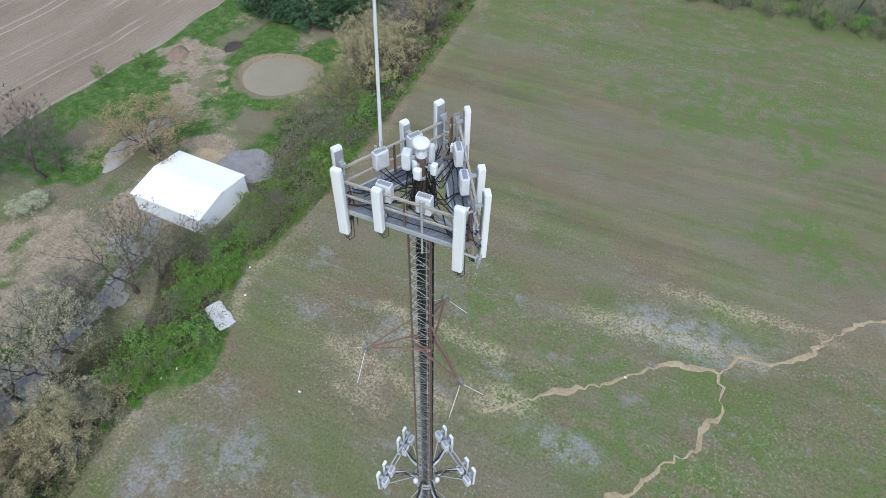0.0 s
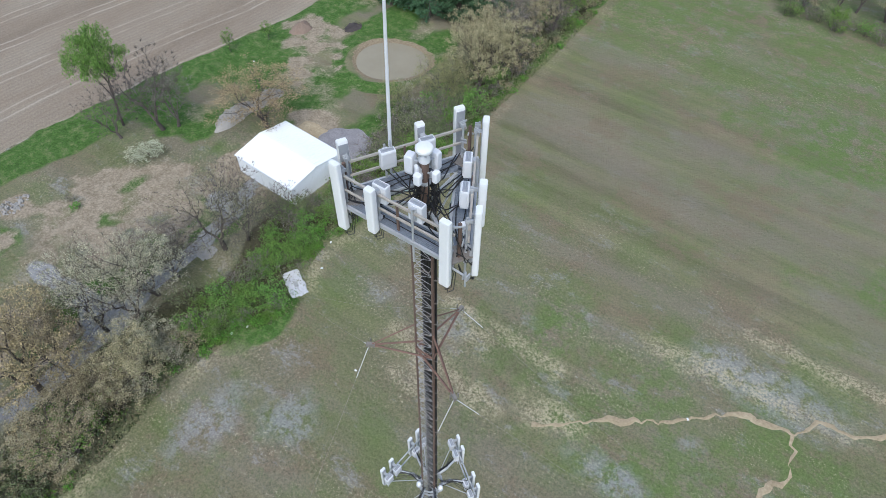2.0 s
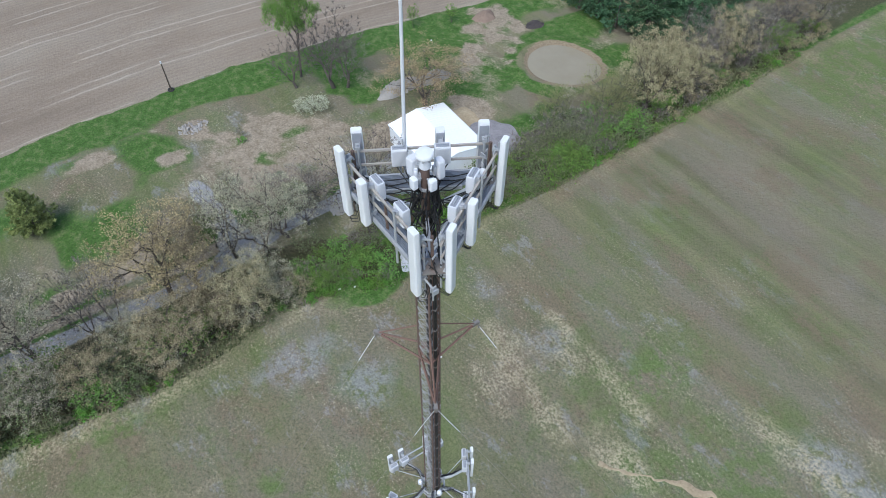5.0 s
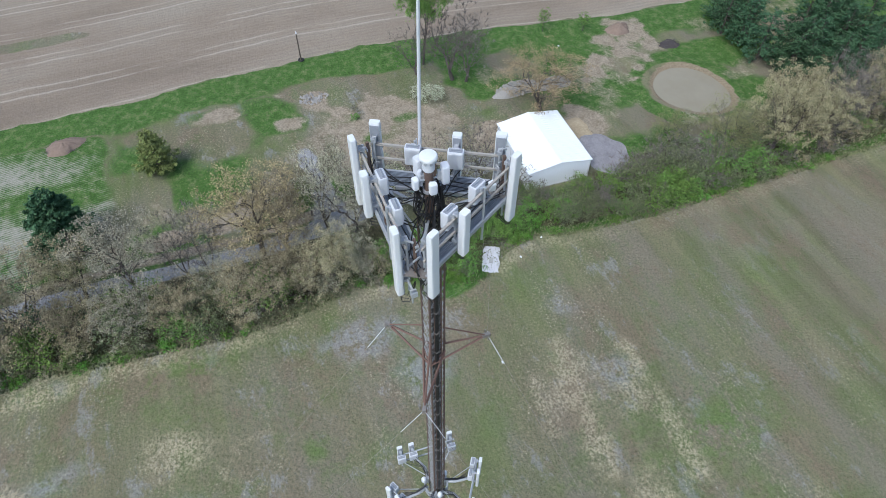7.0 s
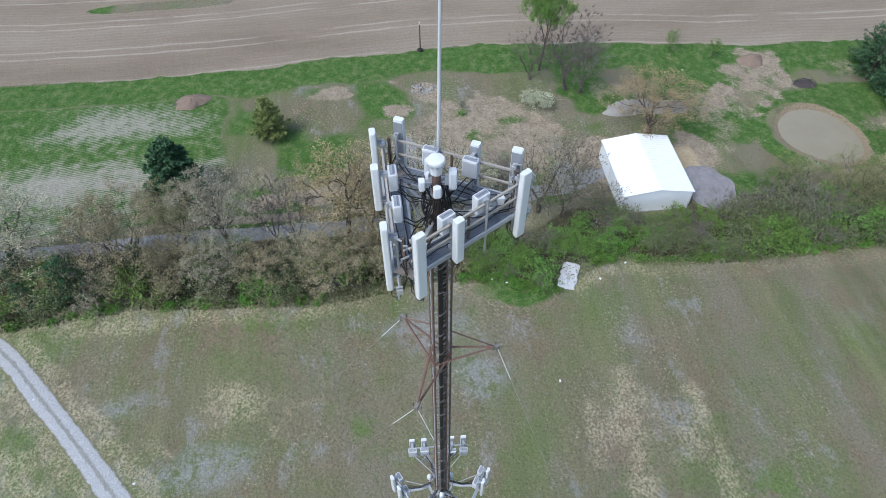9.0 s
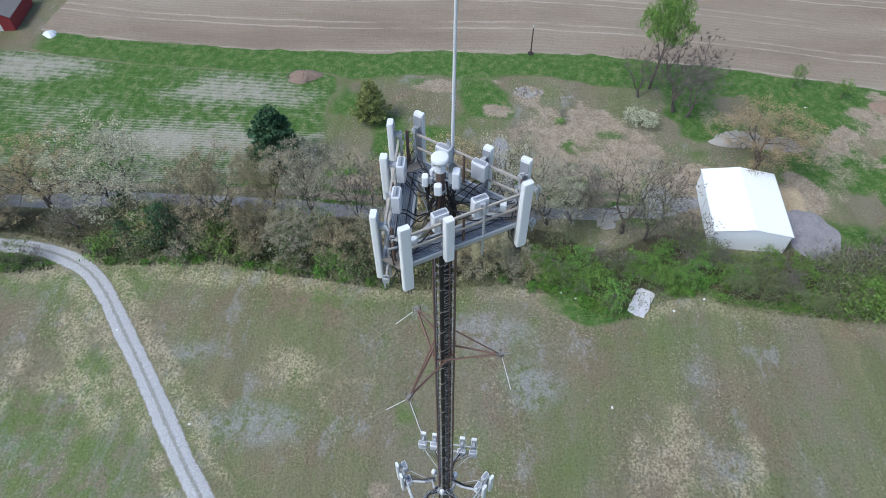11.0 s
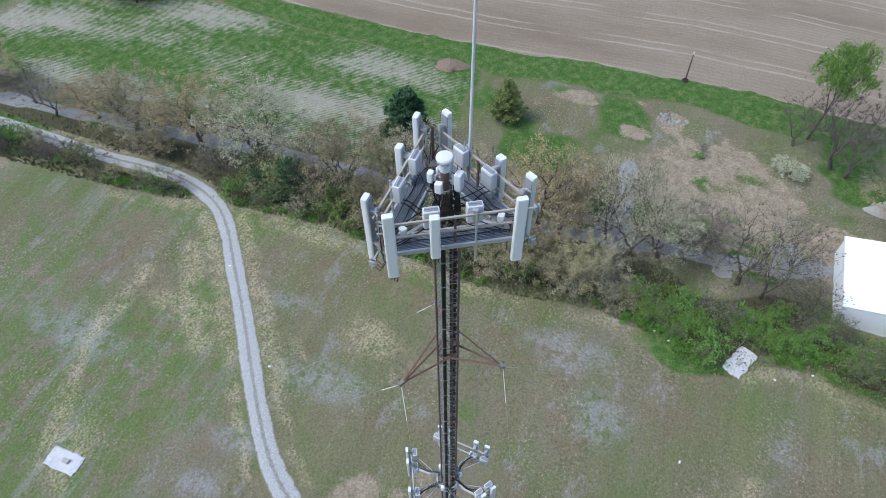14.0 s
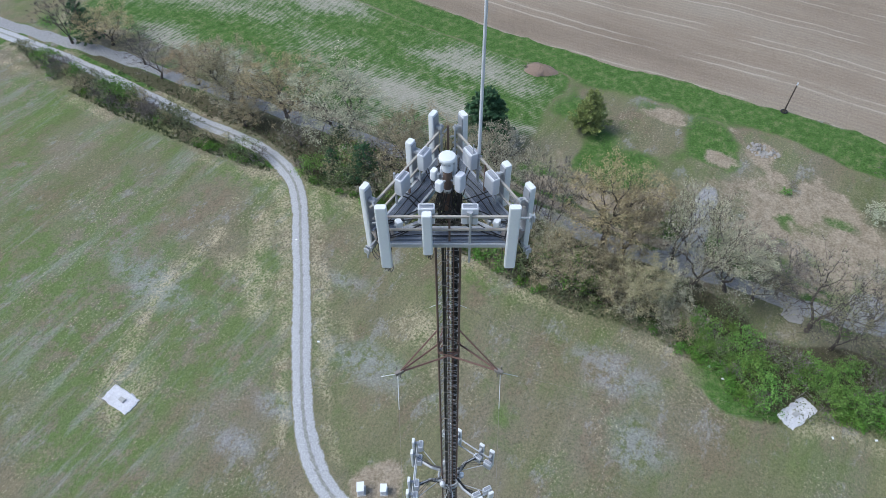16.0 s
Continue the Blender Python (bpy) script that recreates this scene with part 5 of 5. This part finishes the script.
def tree_meshes(name, h, r, seed, leaf, tips, per_tip, size, spread=0.4, low=0.17, bark=None, thick=0.021, trunks=1, sticks=0, fill=0.4):
    rng = random.Random(seed)
    wood = Geo()
    ends = crown_tips(h, r, tips, rng, low, fill)
    if trunks == 1:
        lean = Vector((rng.gauss(0, 0.03) * h, rng.gauss(0, 0.03) * h, h * max(0.13, low * 0.55)))
        wood.tube([(0, 0, -0.3), lean * 0.5, lean], thick * tips**0.5 * 1.45, 8, thick * tips**0.5 * 1.15)
        limb(wood, lean, ends, rng, thick)
    else:
        for k in range(trunks):
            a = 2 * math.pi * k / trunks
            share = [p for p in ends if int((math.atan2(p.y, p.x) % 6.2832) / 6.2832 * trunks) == k]
            if share:
                limb(wood, Vector((0.1 * r * math.cos(a), 0.1 * r * math.sin(a), -0.15)), share, rng, thick)
    for p in ends:
        for k in range(sticks):
            d = (p - Vector((0, 0, h * 0.3))).normalized() + Vector((rng.gauss(0, 0.55), rng.gauss(0, 0.55), rng.gauss(0.1, 0.45)))
            q = p + d.normalized() * rng.uniform(0.4, 1.2)
            side = d.cross(Vector((rng.gauss(0, 1), rng.gauss(0, 1), rng.gauss(0, 1)))).normalized() * 0.034
            n = len(wood.v)
            wood.v += [p - side, p + side, q]
            wood.f.append((n, n + 1, n + 2))
    w = wood.mesh(name + "_wood", bark or BARK)
    if not per_tip:
        return w, None
    crown = Geo()
    leaves(crown, ends, size, rng, tips * per_tip, spread)
    return w, crown.mesh(name + "_leaves", leaf)


def plant(name, label, category, meshes, group, m):
    ob = thing(name, label, category, m, group)
    part("trunk", meshes[0], None, ob)
    if meshes[1]:
        part("crown", meshes[1], None, ob)
    return ob


def conifer_meshes(name, h, r, seed, leaf, fan=9, size=0.2, dense=1.0):
    rng = random.Random(seed)
    wood, crown = Geo(), Geo()
    wood.tube([(0, 0, -0.3), (0, 0, h * 0.5), (0.05, 0, h * 0.96)], h * 0.02, 7, 0.02)
    tiers = int(h * 1.7)
    for i in range(tiers):
        u = i / tiers
        z = h * (0.07 + 0.9 * u)
        reach = r * (1 - u) ** 0.7 * min(1.0, 0.7 + 2.2 * u) * rng.uniform(0.85, 1.1) + 0.2
        for k in range(max(4, int(fan * (1 - 0.5 * u)))):
            a = rng.uniform(0, 6.28)
            l = reach * rng.uniform(0.65, 1.12)
            tip = Vector((l * math.cos(a), l * math.sin(a), z + 0.1 * l + rng.uniform(-0.1, 0.3)))
            wood.tube([(0, 0, z), tip], 0.025, 3, 0.01)
            along = [Vector((0, 0, z)).lerp(tip, s) for s in (0.4, 0.6, 0.78, 0.9, 0.97, 1.0)]
            leaves(crown, along, size, rng, int((10 + 9 * l) * dense), 0.17, 0.4)
    return wood.mesh(name + "_wood", BARK), crown.mesh(name + "_needles", leaf)


FULL = 16.0, 7.0
KINDS = {
    "tan": [tree_meshes("tan", *FULL, s, TAN, 240, 58, 0.14) for s in (1, 2, 3)],
    "pale": [tree_meshes("pale", *FULL, s, PALE, 230, 52, 0.135) for s in (4, 5)],
    "orange": [tree_meshes("orange", *FULL, s, ORANGE, 230, 48, 0.13, low=0.24) for s in (6, 13)],
    "mauve": [tree_meshes("mauve", *FULL, s, MAUVE, 190, 22, 0.1, bark=TWIG, sticks=6) for s in (7, 8)],
    "bare": [tree_meshes("bare", *FULL, s, None, 190, 0, 0, bark=TWIG, low=0.2, sticks=12) for s in (9, 10)],
    "sparse": [tree_meshes("sparse", *FULL, s, PALE, 200, 32, 0.125, low=0.14, sticks=3) for s in (14, 15)],
    "veil": [tree_meshes("veil", *FULL, s, VEIL, 190, 20, 0.105, low=0.14, sticks=5, spread=0.5) for s in (16, 17)],
    "fresh": [tree_meshes("fresh", *FULL, 11, FRESH, 150, 46, 0.17, spread=0.5, low=0.3)],
    "tall": [tree_meshes("tall", *FULL, 18, FRESH, 150, 80, 0.2, spread=0.62, low=0.52)],
    "willow": [tree_meshes("willow", *FULL, 12, WILLOW, 220, 52, 0.12, low=0.12, spread=0.5)],
}
SHRUBS = {
    "green": [tree_meshes("green_shrub", 3.4, 2.0, s, FRESH, 46, 26, 0.12, 0.26, 0.1, trunks=4, thick=0.014) for s in (21, 22, 23)],
    "olive": [tree_meshes("olive_shrub", 4.0, 2.3, s, OLIVE, 50, 24, 0.11, 0.28, 0.1, trunks=4, thick=0.014, sticks=1) for s in (24, 25, 26)],
    "tan": [tree_meshes("tan_shrub", 5.0, 2.6, s, TAN, 60, 26, 0.115, 0.3, 0.12, trunks=3, thick=0.016) for s in (27, 28)],
    "pale": [tree_meshes("pale_shrub", 5.0, 2.6, s, PALE, 60, 24, 0.115, 0.3, 0.12, trunks=3, thick=0.016) for s in (29, 30)],
    "grey": [tree_meshes("grey_shrub", 4.2, 2.4, s, MAUVE, 55, 8, 0.08, 0.3, 0.1, bark=PALE_BARK, trunks=5, thick=0.014, sticks=6) for s in (31, 32)],
    "flower": [tree_meshes("flower_shrub", 3.2, 2.4, 33, BLOSSOM, 50, 28, 0.13, 0.28, 0.1, trunks=4, thick=0.014)],
    "weed": [tree_meshes("weed_clump", 1.1, 0.9, s, WEED, 24, 14, 0.1, 0.15, 0.05, trunks=4, thick=0.008) for s in (34, 35)],
}
WORDS = {
    "tan": "tall oak with tan olive spring buds", "pale": "tall tree with pale grey-green buds", "orange": "round tree with orange-brown young leaves",
    "mauve": "grey tree with sparse mauve buds", "bare": "bare grey-brown leafless tree", "sparse": "tall open tree with thin pale buds", "veil": "open spreading tree with thin yellow-green buds", "tall": "tall slender tree with a bright green top", "fresh": "tree in fresh bright green leaf", "willow": "bushy willow in yellow-green leaf",
}

def put_shrub(kind, x, y, h, seed):
    rng = random.Random(seed * 17 + 3)
    table = SHRUBS[kind]
    k = seed % len(table)
    full = {"green": 3.4, "olive": 4.0, "tan": 5.0, "pale": 5.0, "grey": 4.2, "flower": 3.2, "weed": 1.1}[kind]
    words = {"green": "bright green shrub", "olive": "olive green shrub", "tan": "tan budding shrub", "pale": "pale budding shrub", "grey": "bare grey shrub", "flower": "white flowering shrub", "weed": "clump of rank green weeds"}[kind]
    s = h / full
    m = pose(x, y, ground_at(x, y), 0, 0, rng.uniform(0, 360)) @ Matrix.Diagonal((s * rng.uniform(0.9, 1.25), s * rng.uniform(0.9, 1.25), s, 1))
    ob = plant("weed_clump" if kind == "weed" else "shrub", words + " at the field edge", "weeds" if kind == "weed" else "shrub", table[k], "hedgerow shrubs", m)
    return ob


def put_tree(kind, x, y, h, r, seed):
    rng = random.Random(seed * 13 + 5)
    tall, wide = h / FULL[0], r / FULL[1]
    m = pose(x, y, ground_at(x, y), 0, 0, rng.uniform(0, 360)) @ Matrix.Diagonal((wide * rng.uniform(0.94, 1.08), wide * rng.uniform(0.94, 1.08), tall, 1))
    table = KINDS[kind]
    return plant("tree", WORDS[kind] + " in the hedgerow", "tree", table[seed % len(table)], "hedgerow trees", m)


# kind, place, height and reach of the trees that stand out
ROW = [("orange", -61.4, -6.8, 17.5, 6.8), ("tan", -60.6, -2.4, 15, 3.8), ("mauve", -58.2, -14.7, 17.5, 3.6), ("bare", -60.5, -18.5, 14, 3.4), ("pale", -59.2, -25.4, 18, 5.6), ("tan", -63, -33.9, 12.5, 4.3)]
ROW += [("tan", -57.6, -40.6, 16, 6.3), ("pale", -59.6, -58, 17.2, 7.6), ("orange", -60.9, -72.8, 14, 7.2), ("tan", -60.2, -87.5, 12.5, 7), ("pale", -57.8, -81, 9, 4.6), ("orange", -61, -97.4, 8.5, 5), ("mauve", -58.5, -106, 9, 4.5)]
ROW += [("orange", -62.2, -125.5, 9, 6.2), ("bare", -60.5, -113, 9, 4.5), ("bare", -58, -134, 12, 5), ("sparse", -63.2, 4.6, 16.5, 5.2), ("sparse", -60.9, 8.4, 17, 6.4), ("pale", -62.4, 13.4, 12, 4.8)]
ROW += [("mauve", -65.8, 20.3, 9, 4.6), ("mauve", -62.8, 17.6, 9, 4), ("veil", -61.1, 25.8, 15, 7.2), ("veil", -59.6, 29.4, 12.5, 4.4), ("bare", -66.2, 33.8, 9.5, 4.2), ("bare", -58.2, 36.5, 7, 3.2)]
EDGE = [("tan", -50.4, -9, 11, 5.2), ("tan", -51.8, 1.6, 10.5, 5), ("tan", -52, -19.4, 8.6, 4.5), ("pale", -53, -27.4, 9.5, 4.2), ("mauve", -57, -46.5, 8.5, 5), ("tan", -53.6, -3.6, 9, 4.4), ("pale", -54.5, 5.6, 8.5, 3.8)]
EDGE += [("pale", -55.5, -14.2, 8, 3.6), ("tan", -54.6, -34, 8, 4), ("tan", -55.5, -79, 6, 3.6), ("mauve", -56.5, -66, 7, 4), ("orange", -56.2, -50.8, 6.5, 4)]
YARD = [("bare", -94.2, 39.8, 16.5, 8), ("mauve", -92.6, 42.2, 14, 5.5), ("bare", -98.5, 33.4, 10.5, 5.4), ("tall", -101.6, 36, 20, 4.5), ("orange", -78.5, 52.3, 12.4, 8.8), ("fresh", -103.6, 66, 5.4, 1.5), ("fresh", -100.5, 74.5, 4.4, 1.6)]
YARD += [("veil", -69.8, -3.5, 9, 3), ("fresh", -67, 2.6, 8, 2.4), ("veil", -69, 1.2, 9, 3.4)]
NORTH = [("willow", -54, 78, 11.4, 5.8), ("willow", -59.4, 69.2, 8.6, 3.4), ("mauve", -52.6, 67.5, 8, 4.6), ("mauve", -51.5, 73, 7.5, 3.8), ("tan", -50.8, 86, 16.5, 6.2), ("tan", -54.5, 90, 16, 5.6), ("tan", -49.8, 93.6, 15, 5.2)]
NORTH += [("mauve", -50.5, 99.5, 15, 5.4), ("mauve", -54, 104, 15, 5.4), ("tan", -52, 110, 14, 5.4), ("mauve", -49.5, 115, 14, 5), ("bare", -51.5, 121, 14, 5), ("mauve", -50, 128, 14, 5), ("tan", -53, 134, 14, 5.5), ("mauve", -49.5, 140, 14, 5), ("fresh", -48.5, 124, 8, 3.6)]
ROW = [(kind, x, y, h, r * 1.12) for kind, x, y, h, r in ROW]
for i, (kind, x, y, h, r) in enumerate(ROW + EDGE + YARD + NORTH):
    put_tree(kind, x, y, h, r, i)

# conifers
PINE = [conifer_meshes("pine", 10.5, 4.2, s, NEEDLE) for s in (41, 42)]
MEADOW = [conifer_meshes("meadow_pine", 10.5, 4.6, 44, NEEDLE, 15, 0.24, 2.0)]
CEDARS = [conifer_meshes("cedar", 8.0, 3.1, 43, CEDAR, 14, 0.18, 1.8)]


def put_conifer(x, y, h, k, words, meshes, full):
    s = h / full
    plant("conifer", words, "conifer", meshes[k % len(meshes)], "conifers", pose(x, y, ground_at(x, y), 0, 0, 40 * k) @ Matrix.Diagonal((s, s, s, 1)))


put_conifer(-74.4, -35.6, 13.0, 0, "dark green bushy pine in the meadow", MEADOW, 10.5)
put_conifer(-88.0, -20.2, 9.8, 0, "olive green cedar in the meadow", CEDARS, 8.0)
for i, (x, y, h) in enumerate(((-54.2, -49, 10), (-56.6, -38.7, 8), (-53.5, -56.0, 6), (-56.8, -33.5, 5.0), (-58.6, -57.5, 7), (-60.5, -131, 11))):
    put_conifer(x, y, h, i, "small dark conifer in the hedgerow", PINE, 10.5)
rng = random.Random(77)
for i in range(26):
    x, y = rng.uniform(-100, -66), rng.uniform(103, 140)
    put_conifer(x if y > 110 else min(x, -70), y, rng.uniform(9.5, 13.5), i, "tall dark pine in a plantation", PINE, 10.5)
for i, (x, y) in enumerate(((-76.5, 104), (-82.5, 105), (-88, 103.5), (-70.5, 107), (-64, 112), (-62, 119), (-64, 126))):
    put_conifer(x, y, 12.5, i, "tall dark pine in a plantation", PINE, 10.5)

# hedgerow underwood, thicker and greener beside the anchor pad
rng = random.Random(101)
y = -140.0
count = 0
while y < 145:
    hedge = float(np.interp(y, HEDGE_Y, HEDGE_X))
    if y < -60:
        table, depth, low, high = ("olive", "olive", "grey", "green", "tan"), 5.0, 1.8, 3.6
    elif y < -2:
        table, depth, low, high = ("tan", "olive", "pale", "olive", "tan", "green"), 8.0, 2.6, 5.4
    elif y < 11:
        table, depth, low, high = ("tan", "pale", "pale", "olive"), 7.0, 2.8, 5.2
    elif y < 36:
        table, depth, low, high = ("green", "green", "olive", "green", "grey"), 9.5, 1.6, 3.4
    elif y < 82:
        table, depth, low, high = ("olive", "olive", "green", "grey", "olive", "green"), 9.0, 2.6, 4.4
    else:
        table, depth, low, high = ("tan", "green", "grey", "olive"), 8.0, 1.6, 3.4
    x = hedge - 0.9 - rng.random() * depth
    clear = min(near(np.array([x]), np.array([y]), LANE)[0], near(np.array([x]), np.array([y]), DRIVE)[0])
    if clear > 2.3 and not (-49.8 < x < -43 and 23.5 < y < 30.5) and not (x < -57.0 and 38 < y < 62):
        h = (1.0 if 36 < y < 56 else 1.32) * rng.uniform(low, high) * (0.75 if x > hedge - 2.2 else 1.0)
        put_shrub(table[rng.randrange(len(table))], x, y, h, count)
        count += 1
    y += rng.uniform(0.5, 1.3) * (0.62 if 10 < y < 84 else 1.2)
for i in range(130):
    y = rng.uniform(-128, 130) if i < 50 else rng.uniform(6, 34) if i < 100 else rng.uniform(34, 80)
    hedge = float(np.interp(y, HEDGE_Y, HEDGE_X))
    if near(np.array([hedge - 0.4]), np.array([y]), DRIVE)[0] > 2.4 and not 23 < y < 31:
        put_shrub("weed", hedge - rng.uniform(-0.2, 1.2 if i < 50 else 4.5), y, rng.uniform(0.7, 1.5), i)
for i, (kind, x, y, h) in enumerate((("flower", -89.0, 33.4, 3.2), ("flower", -90.5, 31.2, 2.4), ("grey", -91.2, 17.5, 1.6), ("weed", -89.0, 17.2, 1.1), ("grey", -74, 17, 3.4), ("grey", -72, 22, 3), ("olive", -60.5, 67, 3), ("olive", -59, 72, 3.4), ("pale", -62, 76, 4), ("grey", -70, 26, 2.6), ("grey", -64.8, 28.6, 3), ("tan", -66.6, 20, 3.4), ("olive", -64.5, 12, 2.6))):
    put_shrub(kind, x, y, h, i)
# far woods beyond the field
for i in range(30):
    x = -8 + i * 2.7 + rng.uniform(-1, 1)
    put_shrub(("olive", "green", "grey")[i % 3], x, 155.5 + rng.uniform(-1, 3.5), rng.uniform(3, 5.5), i)
for i in range(14):
    put_tree(("mauve", "tan", "bare")[i % 3], -12 + 6 * i + rng.uniform(-2, 2), 160 + rng.uniform(0, 8), rng.uniform(10, 14), 5.5, i)
for i in range(12):
    x, y = -100 - rng.uniform(0, 16), -116 - rng.uniform(0, 12)
    put_tree("willow" if i % 3 == 0 else "fresh", x, y, rng.uniform(8, 12), rng.uniform(4, 5.5), i)
for i in range(6):
    put_conifer(-104 - 3 * i, -121 - 2 * (i % 3), 10, i, "dark pine beside the red barn", PINE, 10.5)


def field_weeds():
    """Low tufts and weeds too many to count."""
    rng = random.Random(202)
    geo = Geo()
    for i in range(22000):
        y = rng.uniform(-120, 130)
        hedge = float(np.interp(y, HEDGE_Y, HEDGE_X))
        x = hedge + 0.2 - abs(rng.gauss(0, 5.5))
        z = 0.03
        s = rng.uniform(0.1, 0.26)
        a = rng.uniform(0, 6.28)
        d = Vector((math.cos(a), math.sin(a), 0))
        c = Vector((x, y, 0))
        geo.v += [c - d * s, c + d * s, c + d * s * 0.4 + Vector((rng.uniform(-0.1, 0.1), rng.uniform(-0.1, 0.1), s * 1.8))]
        n = len(geo.v) - 3
        geo.f.append((n, n + 1, n + 2))
    P = np.array([tuple(p) for p in geo.v])
    mid = P.reshape(-1, 3, 3)[:, :2].mean(1)
    Zs = np.repeat(height(mid[:, 0], mid[:, 1]), 3)
    clear = np.minimum(near(mid[:, 0], mid[:, 1], LANE), near(mid[:, 0], mid[:, 1], DRIVE)) > 2.0
    P[:, 2] += Zs
    geo.v = [Vector(p) for p in P]
    geo.f = [f for f, ok in zip(geo.f, clear) if ok]
    tagged(part("grass_tufts", geo, OLIVE), "olive grass tufts along the hedgerow", "grass", kind="stuff")


field_weeds()
